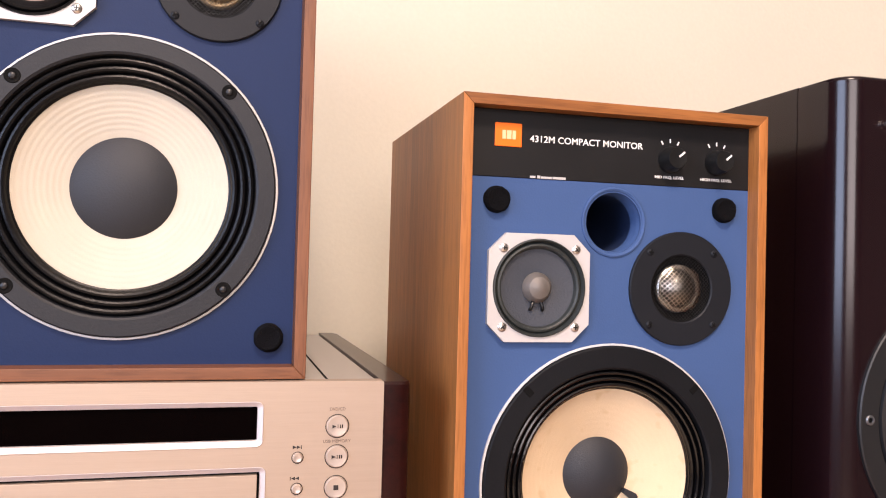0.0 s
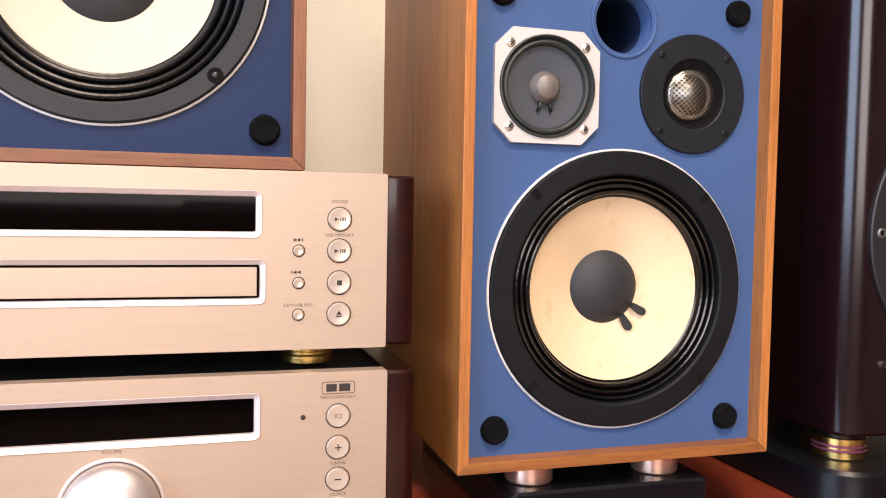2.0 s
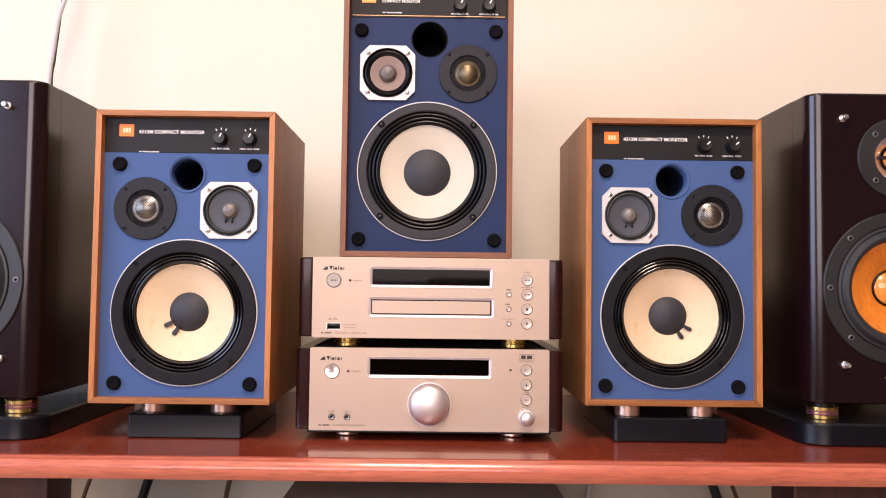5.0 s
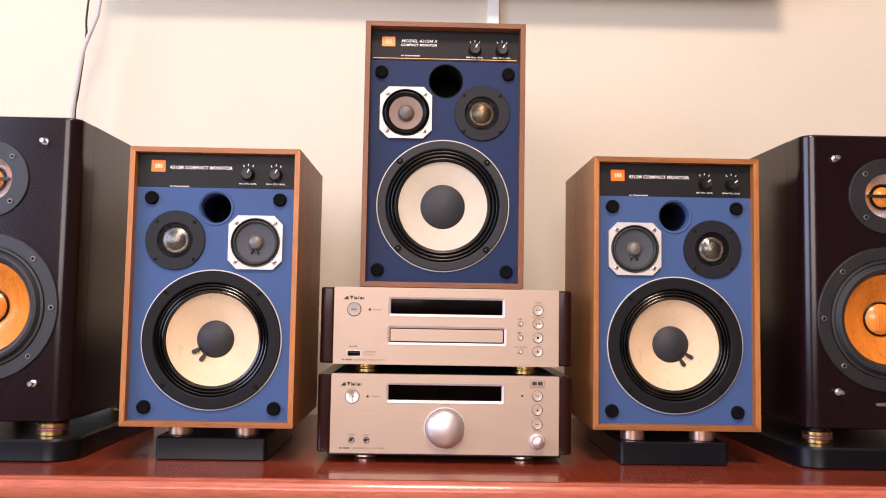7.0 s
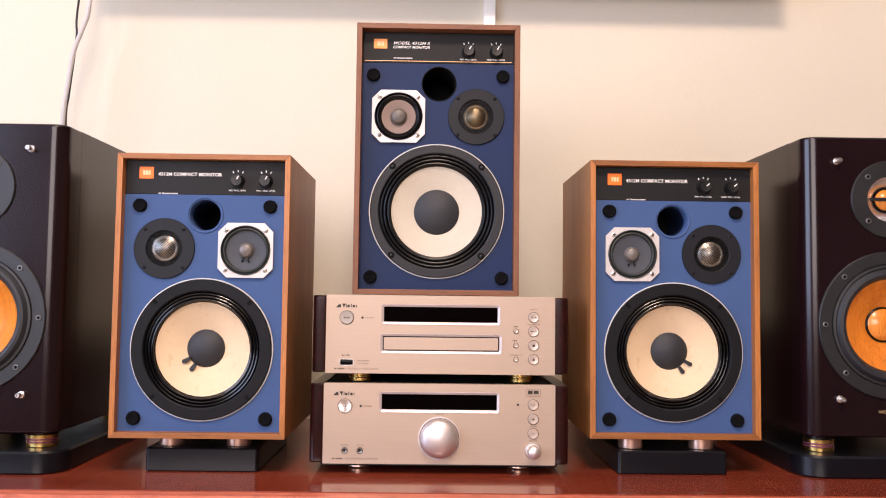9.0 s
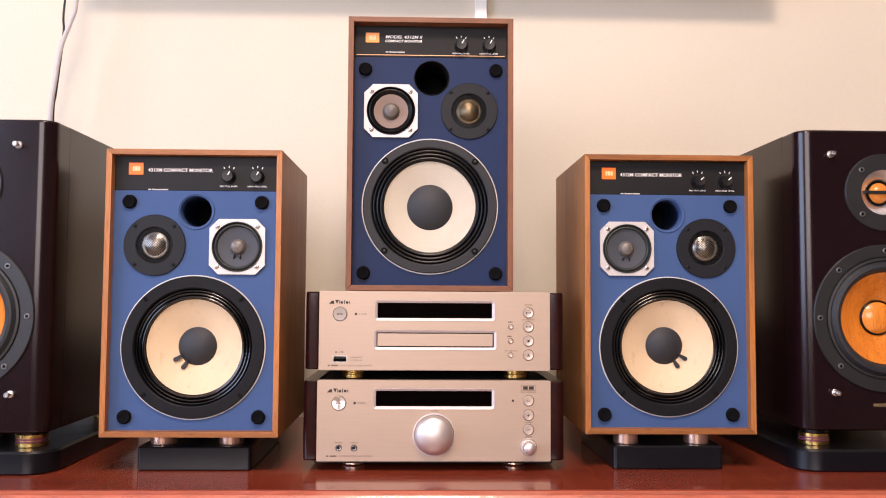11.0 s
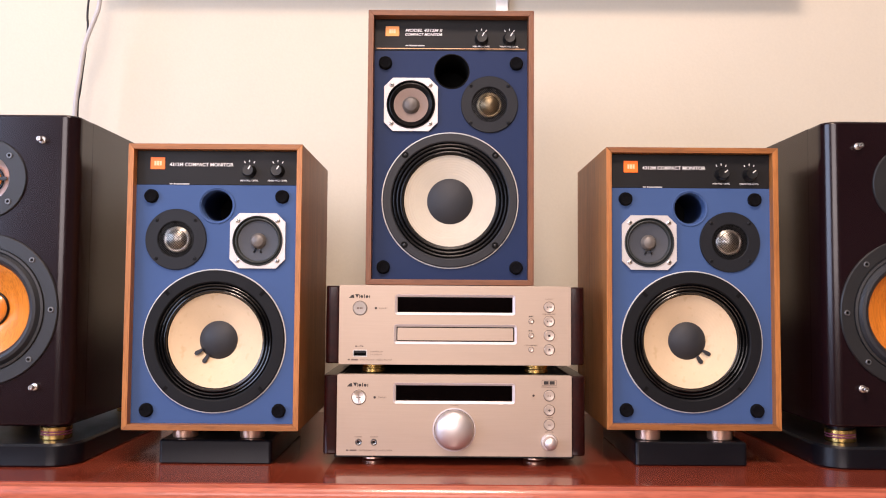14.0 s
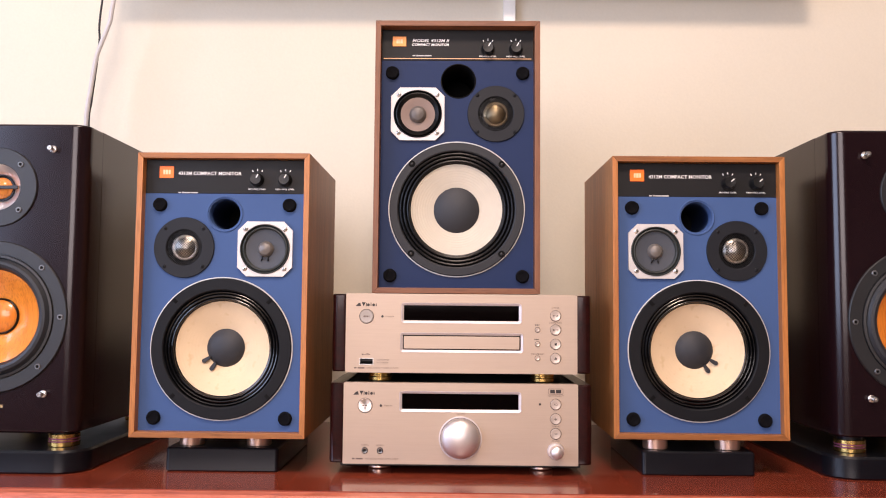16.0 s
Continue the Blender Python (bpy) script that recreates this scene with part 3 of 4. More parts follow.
        kx, kz, lz = (0.0346, 0.0652), 0.2766, 0.2662
        sub = 0.2622
        sx = -0.0514
        kr = 0.0076
    bars(INKG, strip, cy, [(sx, sx + 0.0032, sub - 0.0006, sub + 0.0006), (sx + 0.0043, sx + 0.0060, sub - 0.0007, sub + 0.0009), (sx + 0.0064, sx + 0.0130, sub - 0.0007, sub + 0.0005), (sx + 0.0134, sx + 0.0212, sub - 0.0007, sub + 0.0006)])
    for x, words, turn in ((kx[0], "MID FRQ. LEVEL", 42), (kx[1], "HIGH FRQ. LEVEL", 42)):
        turn = 30 if second or mirror else 50
        kb = lathe(x, kz, [(kr, cy + 0.001), (kr, cy - 0.0015), (kr * 0.95, cy - 0.0030), (kr * 0.80, cy - 0.0082), (kr * 0.74, cy - 0.0090), (kr * 0.3, cy - 0.0087), (0, cy - 0.0087)], 32)
        knob = part("level_knob", kb, KNOBK, strip, "black knob with a white pointer")
        a = radians(turn)
        pb = box(-0.0005, 0.0005, cy - 0.0093, cy - 0.0086, 0.0012, kr * 0.72)
        bmesh.ops.rotate(pb, verts=pb.verts, cent=(0, 0, 0), matrix=Matrix.Rotation(a, 3, "Y"))
        bmesh.ops.translate(pb, verts=pb.verts, vec=(x, 0, kz))
        pb_ob = part("pointer", pb, INKW, strip)
        tb = bmesh.new()
        for deg in (-28, 0, 28):
            t1 = box(-0.0004, 0.0004, cy - 0.0002, cy + 0.0002, 0.0098, 0.0121)
            bmesh.ops.rotate(t1, verts=t1.verts, cent=(0, 0, 0), matrix=Matrix.Rotation(radians(deg), 3, "Y"))
            bmesh.ops.translate(t1, verts=t1.verts, vec=(x, 0, kz))
            join(tb, t1)
        part("scale_marks", tb, INKW, strip)
        lettering(words, INKW, strip, x, cy - 0.0001, lz, 0.0190 if words[0] == "M" else 0.0208, 0.0019, "CENTER", bold=0.01)
    # grille sockets
    for x in (-P["sock"][0], P["sock"][0]):
        for z in P["sock"][1:]:
            part("grille_socket", fuzzy(lathe(x, z, [(0.0075, y + 0.001), (0.0074, y - 0.0016), (0.0073, y - 0.0026), (0.0068, y - 0.0036), (0.0060, y - 0.0043), (0.0048, y - 0.0042), (0.0036, y - 0.0038), (0.0020, y - 0.0037), (0, y - 0.0039)], 26)), FELT, s, "round black felt grille socket")
    # bass port
    pr = P["pr"]
    if second:
        port = lathe(px, pz, [(pr + 0.0004, y - 0.0004), (pr - 0.0006, y - 0.0006), (pr - 0.0012, y + 0.001), (pr - 0.0012, y + 0.07), (0, y + 0.07)], 48)
        part("bass_port", port, SHADOWGAP, s)
    else:
        port = lathe(px, pz, [(0.0200, y + 0.0002), (0.0198, y - 0.0008), (0.0190, y - 0.0011), (0.0180, y - 0.0006), (pr, y + 0.0016), (pr - 0.0008, y + 0.005), (pr - 0.0008, y + 0.011)], 48)
        part("bass_port", port, BLUE, s, "blue flared port tube")
        part("port_pipe", lathe(px, pz, [(pr - 0.0008, y + 0.011), (pr - 0.0008, y + 0.074)], 40), PIPE, s)
    # woofer
    fr = GASKET2 if second else GASKET
    gy = y - 0.0036
    ri = 0.0645 if second else 0.0625
    wf = part("woofer", lathe(wx0, wz0, [(wr - 0.0014, y + 0.001), (wr - 0.0015, gy + 0.0006), (wr - 0.0022, gy), (ri + 0.0012, gy), (ri, gy + 0.0008), (ri - 0.0006, gy + 0.0050)], 72), fr, s, "round moulded driver frame")
    part("trim_ring", lathe(wx0, wz0, [(wr, y + 0.0005), (wr, y - 0.0011), (wr - 0.0003, y - 0.0014), (wr - 0.0011, y - 0.0014), (wr - 0.0013, y - 0.0004)], 72), TRIM, wf, "thin white trim ring")
    rc = 0.0518
    sp = [(ri - 0.0004, gy + 0.0046)]
    n = 3
    for q in range(n):
        a0 = ri - 0.0006 - (ri - rc - 0.0006) * q / n
        a1 = ri - 0.0006 - (ri - rc - 0.0006) * (q + 1) / n
        for u in range(7):
            th = math.pi * u / 6
            sp.append((a0 + (a1 - a0) * (1 - math.cos(th)) / 2, gy + 0.0052 - 0.0030 * math.sin(th) + 0.0006 * q))
    sp.append((rc - 0.001, gy + 0.0068))
    part("surround", lathe(wx0, wz0, sp, 72), RUBBER if second else WETRUB, wf, "satin black ribbed surround" if second else "glossy black ribbed surround")
    cap = 0.0256 if second else 0.0208
    neck = gy + (0.0150 if second else 0.0213)
    part("cone", lathe(wx0, wz0, ring_profile(rc, gy + 0.0066, cap - 0.0015, neck, 10, 0.0001 if second else 0.00003), 96), CONE_C if second else CONE_LR, wf, "clean white paper cone" if second else "aged cream paper cone with brown spots")
    part("dust_cap", lathe(wx0, wz0, [(cap, neck - 0.0006), (cap - 0.0008, neck - 0.0012), (cap * 0.8, neck - 0.0042), (cap * 0.5, neck - 0.0066), (cap * 0.2, neck - 0.0076), (0, neck - 0.0078)], 64), CAPM, wf, "matt charcoal dust cap")
    if not second:
        for da in (-13, 13):
            a = radians((-45 if not mirror else 225) + da)
            e0, e1 = cap * 0.92, cap + 0.0075
            lug = bmesh.new()
            lp = []
            for u in range(20):
                th = 2 * math.pi * u / 20
                ex = e1 - 0.002 + 0.0026 * math.cos(th) if math.cos(th) > -0.2 else e0
                ez = 0.0023 * math.sin(th) if math.cos(th) > -0.2 else 0.0014 * (1 if math.sin(th) > 0 else -1) * (0.5 + abs(math.sin(th)) / 2)
                lp.append((wx0 + ex * math.cos(a) - ez * math.sin(a), wz0 + ex * math.sin(a) + ez * math.cos(a)))
            ly = neck - 0.0056
            part("terminal", loft([(lp, ly + 0.003), (lp, ly)], True, True, lug), CAPM, wf, "dark wire terminal blob on the cone")
    for deg in (45, 135, 225, 315):
        a = radians(deg)
        if second:
            c0 = (wx0 + 0.0703 * math.cos(a), wz0 + 0.0703 * math.sin(a))
            part("screw_recess", lathe(*c0, [(0.0038, gy - 0.0001), (0.0034, gy - 0.0003), (0.0030, gy - 0.00015), (0, gy - 0.00015)], 20), SHADOWGAP, wf)
            part("screw", screw_head(*c0, gy - 0.0001, 0.0018), DARKSCREW, wf)
        else:
            nb = box(0.0690, 0.0750, gy - 0.0003, gy + 0.0004, -0.0019, 0.0019, 0.0002, 1)
            bmesh.ops.rotate(nb, verts=nb.verts, cent=(0, 0, 0), matrix=Matrix.Rotation(-a, 3, "Y"))
            bmesh.ops.translate(nb, verts=nb.verts, vec=(wx0, 0, wz0))
            part("screw_slot", nb, SHADOWGAP, wf)
    # tweeter
    tr = P["tr"]
    twt = part("tweeter", lathe(tx, tz, [(tr, y + 0.0004), (tr, y - 0.0016), (tr - 0.0005, y - 0.0022), (0.0200, y - 0.0022), (0.0193, y - 0.0016), (0.0186, y + 0.0015), (0.0150, y + 0.0055), (0.0145, y + 0.0065), (0.0, y + 0.0065)], 56), TWPLATE, s, "round black tweeter plate")
    dy = y + 0.0025
    part("recess", lathe(tx, tz, [(0.0192, y - 0.0012), (0.0182, y + 0.0010), (0.0148, y + 0.0050), (0.0143, y + 0.0060), (0.0, y + 0.0060)], 40), SHADOWGAP, twt)
    part("dome", lathe(tx, tz, [(0.0105, dy), (0.0100, dy - 0.0015), (0.008, dy - 0.0042), (0.005, dy - 0.0060), (0.002, dy - 0.0067), (0, dy - 0.0068)], 40), DOME2 if second else DOMEM, twt, "metal tweeter dome")
    part("dome_ring", lathe(tx, tz, [(0.0142, dy + 0.0012), (0.0138, dy - 0.0004), (0.0128, dy - 0.0012), (0.0114, dy - 0.0010), (0.0106, dy + 0.0006)], 40), DOME2 if second else RINGM, twt, "bright metal ring round the dome")
    part("mesh_guard", woven_cap(tx, tz, 0.0189, lambda r: y - 0.0012 + 0.0006 * (r / 0.0189) ** 2, 24, 0.00040), WIRED, twt, "woven dark metal mesh guard")
    part("dome_mesh", woven_cap(tx, tz, 0.0138, lambda r: y - 0.0056 + 0.0046 * (r / 0.0138) ** 2, 14, 0.00060), WIRE2 if second else WIREM, twt, "domed bronze wire mesh" if second else "domed bright wire mesh")
    for deg in (45, 135, 225, 315):
        a = radians(deg)
        part("screw", screw_head(tx + 0.0292 * math.cos(a), tz + 0.0292 * math.sin(a), y - 0.0023, 0.0021), TWPLATE, twt)
        part("screw_slot", cross_slot(tx + 0.0292 * math.cos(a), tz + 0.0292 * math.sin(a), y - 0.0034, 0.0014, deg * 0.7), SHADOWGAP, twt)
    # midrange
    h, c = 0.0297, 0.0098
    octo = lambda g, q: [(mx - g + q, mz - g), (mx + g - q, mz - g), (mx + g, mz - g + q), (mx + g, mz + g - q), (mx + g - q, mz + g), (mx - g + q, mz + g), (mx - g, mz + g - q), (mx - g, mz - g + q)]
    fb = plate(octo(h, c), [circle(mx, mz, 0.0270, 48)], y - 0.0030, y + 0.0004)
    bmesh.ops.bevel(fb, geom=[e for e in fb.edges if len(e.link_faces) == 2 and e.calc_face_angle(0) > 0.9 and all(abs(v.co.y - (y - 0.0030)) < 1e-6 for v in e.verts)], offset=0.0005, segments=2, affect="EDGES")
    mid = part("midrange", fb, MIDFR, s, "pale metal frame with clipped corners")
    rs = 0.0215 if not second else 0.0192
    part("surround", lathe(mx, mz, [(0.0272, y - 0.0026), (0.0268, y - 0.0042), (0.0262, y - 0.0044), (0.0256, y - 0.003), (0.0250, y - 0.0012), (0.0242, y - 0.0026), (0.0232, y - 0.0030), (0.0222, y - 0.0022), (rs, y + 0.0002), (rs - 0.0006, y + 0.0012)], 56), RUBBER if second else MIDSUR, mid, "black rubber surround" if second else "dark grey green rubber surround")
    mc = 0.0086 if not second else 0.0096
    part("cone", lathe(mx, mz, [(rs + 0.0004, y + 0.0002), (rs - 0.003, y + 0.0006), (rs - 0.007, y + 0.0012), (mc - 0.001, y + 0.0018)], 56), MIDCONE2 if second else MIDCONE, mid, "mauve brown paper cone" if second else "slate grey paper cone")
    part("dust_cap", lathe(mx, mz, [(mc, y + 0.0014), (mc * 0.93, y - 0.0008), (mc * 0.7, y - 0.0034), (mc * 0.35, y - 0.0047), (0, y - 0.0051)], 40), MIDCAP2 if second else MIDCAP, mid, "taupe domed cap")
    if not second:
        for da in (-17, 17):
            a = radians(268 + da)
            tx0 = [(mx + r * math.cos(a), yy, mz + r * math.sin(a)) for r, yy in ((0.0078, y + 0.0002), (0.0100, y - 0.0008), (0.0116, y - 0.0008), (0.0128, y + 0.0004))]
            part("terminal", tube(tx0, 0.0009, 8, 5), KNOBK, mid)
    for sx1 in (-1, 1):
        for sz1 in (-1, 1):
            part("screw", screw_head(mx + sx1 * 0.0213, mz + sz1 * 0.0215, y - 0.0032, 0.0025), STEEL, mid)
            part("screw_slot", cross_slot(mx + sx1 * 0.0213, mz + sz1 * 0.0215, y - 0.0043, 0.0014, 25 * sx1 + 20 * sz1), DARKSCREW, mid)
    return s


STANDZ = 0.7385
monitor((-0.248, -0.034, STANDZ), "walnut monitor loudspeaker with blue front and aged cream woofer cone", False, True, "walnut monitor pair", 0.985)
monitor((0.2625, -0.008, STANDZ - 0.0005), "walnut monitor loudspeaker with blue front and aged cream woofer cone", False, False, "walnut monitor pair")
monitor((0.0, -0.006, 0.8912), "red walnut monitor loudspeaker with navy front and white woofer cone", True, False, "")


def stand(where, feet):
    s = thing("speaker_stand", where, "low black lacquered block with round metal feet under a speaker", "stand", "speaker blocks")
    part("block", upright_loft([(rrect(0, 0.09, 0.117, 0.177, 0.003), 0.0), (rrect(0, 0.09, 0.120, 0.180, 0.004), 0.0015), (rrect(0, 0.09, 0.120, 0.180, 0.004), 0.0238), (rrect(0, 0.09, 0.117, 0.177, 0.003), 0.0253)]), STANDM, s)
    for x in feet:
        for y in (0.022, 0.150):
            part("foot", spin_z(x, y, [(0.0, 0.0253), (0.0125, 0.0253), (0.0133, 0.0262), (0.0133, 0.0375), (0.0128, 0.0384), (0.0, 0.0384)], 36), COPPERF, s, "rose silver metal disc foot")


stand((-0.2475, -0.013, TT), (-0.0385, 0.0345))
stand((0.2595, -0.006, TT), (-0.0410, 0.0375))


# ---- hi-fi components ----
def tri(cx, cz, w, h, direction):
    return [(cx - direction * w / 2, cz - h / 2), (cx + direction * w / 2, cz), (cx - direction * w / 2, cz + h / 2)]


def icon(polys, y, parent, mat=None):
    b = bmesh.new()
    for p in polys:
        loft([(p, y + 0.0002), (p, y - 0.00015)], True, True, b)
    return part("icon", b, mat or INKD, parent)


def rect(cx, cz, w, h):
    return [(cx - w / 2, cz - h / 2), (cx + w / 2, cz - h / 2), (cx + w / 2, cz + h / 2), (cx - w / 2, cz + h / 2)]


def round_button(parent, x, z, r, y, mat, name="button", label=""):
    well = lathe(x, z, [(r + 0.0005, y - 0.0002), (r + 0.0003, y - 0.0003), (r + 0.0001, y - 0.0001), (r + 0.0001, y + 0.0010)], 32)
    part("button_ring", well, INKD, parent)
    b = lathe(x, z, [(r - 0.0001, y + 0.001), (r - 0.0001, y - 0.0008), (r - 0.0006, y - 0.0014), (r * 0.5, y - 0.0012), (0, y - 0.0011)], 32)
    return part(name, b, mat, parent, label)


def component(name, where, label, category, H, depth, fill):
    """A champagne fronted component with dark wooden cheeks; its origin is the front's foot, 10 mm above the support."""
    s = thing(name, where, label, category, "stacked hi-fi components")
    hw, z0 = 0.1243, 0.0
    for sx in (-1, 1):
        pts = []
        x_in, x_out = hw + 0.0002, hw + 0.0152
        loop = lambda g: [(sx * x_in, 0.0016 + g), (sx * (x_in + 0.002), 0.0008 + g), (sx * (x_out - 0.0062), 0.0004 + g), (sx * (x_out - 0.0036), 0.0012 + g), (sx * (x_out - 0.0014), 0.0032 + g), (sx * (x_out - 0.0003 - g), 0.0064), (sx * (x_out - g), 0.010), (sx * (x_out - g), depth - 0.012), (sx * (x_out - 0.004), depth - 0.002 - g), (sx * x_in, depth - g)]
        b = upright_loft([(loop(0.0012), 0.0008), (loop(0.0), 0.0022), (loop(0.0), H - 0.0022), (loop(0.0012), H - 0.0008)])
        part("cheek", b, CHEEK, s, "dark glossy mahogany side cheek")
    part("case", box(-hw, hw, 0.009, depth - 0.004, 0.001, H - 0.0022, 0.001, 1), CASE_S if category == "disc player" else CASE, s)
    amp = category == "amplifier"
    if not amp:
        for gx in (-0.098, 0.098):
            part("lid_groove", box(gx - 0.0006, gx + 0.0006, 0.020, depth - 0.02, H - 0.0024, H - 0.0020), SHADOWGAP, s)
    else:
        part("bottom_tray", box(-hw - 0.004, hw + 0.004, 0.012, depth - 0.01, -0.0045, 0.0009, 0.001, 1), CASE, s, "black recessed bottom tray")
    fill(s, hw, H)
    for fx in (-0.0885, 0.0895):
        for fy in (0.042 if amp else 0.026, depth - 0.05):
            part("foot", spin_z(fx, fy, [(0.0, -0.0102), (0.0120, -0.0102), (0.0128, -0.0094), (0.0128, -0.0062), (0.0122, -0.0052), (0.0122, -0.0040), (0.0128, -0.0034), (0.0128, 0.001), (0, 0.001)], 32), COPPERF if amp else GOLD, s, "ribbed silver foot" if amp else "ribbed gold foot")
    return s


def bezel(parent, cx, cz, w, h, rise, mat_in, inner_name, deep):
    """A sloped polished rim with a dark pane or tray set into it."""
    m = 0.0029
    b = loft([(rrect(cx, cz, w + 2 * m, h + 2 * m, 0.0030), -0.0003), (rrect(cx, cz, w + 2 * m - 0.0004, h + 2 * m - 0.0004, 0.0029), -0.0006), (rrect(cx, cz, w + 0.0005, h + 0.0005, 0.0010), 0.0011), (rrect(cx, cz, w, h, 0.0009), deep)])
    part("bezel", b, CHAMPE, parent, "polished chamfered rim", 20)


def front_panel(s, hw, H, holes):
    b = plate(rrect(0, H / 2, 2 * hw, H, 0.0012, 3), holes, 0.0, 0.008)
    return part("front_panel", b, CHAMP, s, "brushed champagne aluminium front")


def brand_bars(parent, x, z):
    """Maker's mark as plain strokes."""
    b = bmesh.new()
    loft([([(x, z - 0.002), (x + 0.0058, z - 0.002), (x + 0.0052, z + 0.0016), (x + 0.003, z + 0.0012)], 0.0001), ([(x, z - 0.002), (x + 0.0058, z - 0.002), (x + 0.0052, z + 0.0016), (x + 0.003, z + 0.0012)], -0.0002)], True, True, b)
    part("maker_mark", b, INKD, parent)
    X = x + 0.0066
    wedge = [(X, z + 0.0022), (X + 0.0042, z + 0.0022), (X + 0.0021, z - 0.0021)]
    dots = bmesh.new()
    loft([(wedge, 0.0001), (wedge, -0.0002)], True, True, dots)
    for dx in (0.0072, 0.0128):
        join(dots, loft([(circle(X + dx, z - 0.0005, 0.0015, 20), 0.0001), (circle(X + dx, z - 0.0005, 0.0015, 20), -0.0002)], True, True))
    part("maker_name_shapes", dots, INKD, parent)
    bars(INKD, parent, -0.0001, [(X + 0.0045, X + 0.0053, z - 0.0020, z + 0.0018), (X + 0.0095, X + 0.0104, z - 0.0020, z + 0.0020), (X + 0.0151, X + 0.0160, z - 0.0020, z + 0.0010)], "maker_name_bars")



def fill_player(s, hw, H):
    dx, dz, dw, dh = 0.0000, 0.0640, 0.1235, 0.0162
    tx, tz, tw, th = 0.0005, 0.0325, 0.1262, 0.0155
    m = 0.0028
    p = front_panel(s, hw, H, [rrect(dx, dz, dw + 2 * m, dh + 2 * m, 0.0030), rrect(tx, tz, tw + 2 * m, th + 2 * m, 0.0030), rrect(-0.1015, 0.0118, 0.0152, 0.0072, 0.0008)])
    bezel(p, dx, dz, dw, dh, 0, None, "", 0.0035)
    part("display", box(dx - dw / 2, dx + dw / 2, 0.0030, 0.0045, dz - dh / 2, dz + dh / 2), GLASSK, s, "dark smoked display window")
    bezel(p, tx, tz, tw, th, 0, None, "", 0.0025)
    part("tray_gap", box(tx - tw / 2 - 0.001, tx + tw / 2 + 0.001, 0.0040, 0.0050, tz - th / 2 - 0.001, tz + th / 2 + 0.001), SHADOWGAP, p)
    part("disc_tray", box(tx - tw / 2 + 0.0010, tx + tw / 2 - 0.0012, -0.0002, 0.0040, tz - th / 2 + 0.0011, tz + th / 2 - 0.0010, 0.0003, 2), CHAMP, s, "brushed champagne disc tray front")
    pw = round_button(p, -0.1020, 0.0600, 0.0074, 0.0, GREYBTN, "power_button", "frosted grey power button")
    bars(INKB, pw, -0.0013, [(-0.1052, -0.1028, 0.0590, 0.0608), (-0.1022, -0.1000, 0.0590, 0.0608), (-0.0994, -0.0988, 0.0590, 0.0608)])
    part("standby_led", lathe(-0.0850, 0.0600, [(0.0014, 0.0002), (0.0013, -0.0004), (0, -0.0006)], 14), INKD, p)
    lettering("STANDBY", INKB, p, -0.0818, -0.0001, 0.0600, 0.0092, 0.0014)
    brand_bars(p, -0.1140, 0.0728)
    # usb socket
    part("usb_socket", plate(rrect(-0.1015, 0.0118, 0.0152, 0.0072, 0.0008), [rrect(-0.1015, 0.0118, 0.0138, 0.0058, 0.0005)], -0.0004, 0.006), STEEL, p, "steel usb socket")
    part("usb_tongue", box(-0.1075, -0.0955, 0.002, 0.006, 0.0120, 0.0135), KNOBK, p)
    part("socket_back", box(-0.1085, -0.0945, 0.0062, 0.0072, 0.0090, 0.0146), SHADOWGAP, p)
    icon([rect(-0.1020, 0.0192, 0.0062, 0.0005), tri(-0.0984, 0.0192, 0.0016, 0.0018, 1), rect(-0.1004, 0.0202, 0.0028, 0.0005), rect(-0.1058, 0.0192, 0.0016, 0.0016)], 0, p, INKB)
    lettering("USB MEMORY", INKB, p, -0.0905, -0.0001, 0.0136, 0.0135, 0.0015)
    lettering("5V 500mA", INKB, p, -0.0905, -0.0001, 0.0106, 0.0125, 0.0014)
    bars(INKB, p, -0.0001, [(-0.1145, -0.1120, 0.0041, 0.0057), (-0.1108, -0.1035, 0.0041, 0.0057)])
    lettering("DVD AUDIO / VIDEO PLAYER", INKB, p, -0.1010, -0.0001, 0.0049, 0.0340, 0.0016)
    for z, kind in ((0.0622, "play"), (0.0471, "play"), (0.0318, "stop"), (0.0167, "eject")):
        bt = round_button(p, 0.1010, z, 0.0055, 0.0, SILBTN, "button", "pearl round button")
        x = 0.1010
        if kind == "play":
            icon([tri(x - 0.0016, z, 0.0020, 0.0018, 1), rect(x + 0.0002, z, 0.0003, 0.0018), rect(x + 0.0014, z, 0.0006, 0.0018), rect(x + 0.0024, z, 0.0006, 0.0018)], -0.0013, bt)
        elif kind == "stop":
            icon([rect(x, z, 0.0024, 0.0024)], -0.0013, bt)
        else:
            icon([[(x - 0.0014, z - 0.0002), (x + 0.0014, z - 0.0002), (x, z + 0.0016)], rect(x, z - 0.0010, 0.0028, 0.0006)], -0.0013, bt)
    lettering("DVD/CD", INKB, p, 0.1010, -0.0001, 0.0707, 0.0078, 0.0015, "CENTER")
    lettering("USB MEMORY", INKB, p, 0.1010, -0.0001, 0.0547, 0.0138, 0.0015, "CENTER")
    for z, kind in ((0.0471, 1), (0.0318, -1), (0.0167, 0)):
        bt = round_button(p, 0.0817, z, 0.0025, 0.0, SILBTN, "small_button")
        if kind:
            icon([tri(0.0800 + kind * 0.0002, z + 0.0051, 0.0019, 0.0017, kind), tri(0.0820 + kind * 0.0002, z + 0.0051, 0.0019, 0.0017, kind), rect(0.0810 + kind * 0.0025, z + 0.0051, 0.0004, 0.0017)], 0, p)
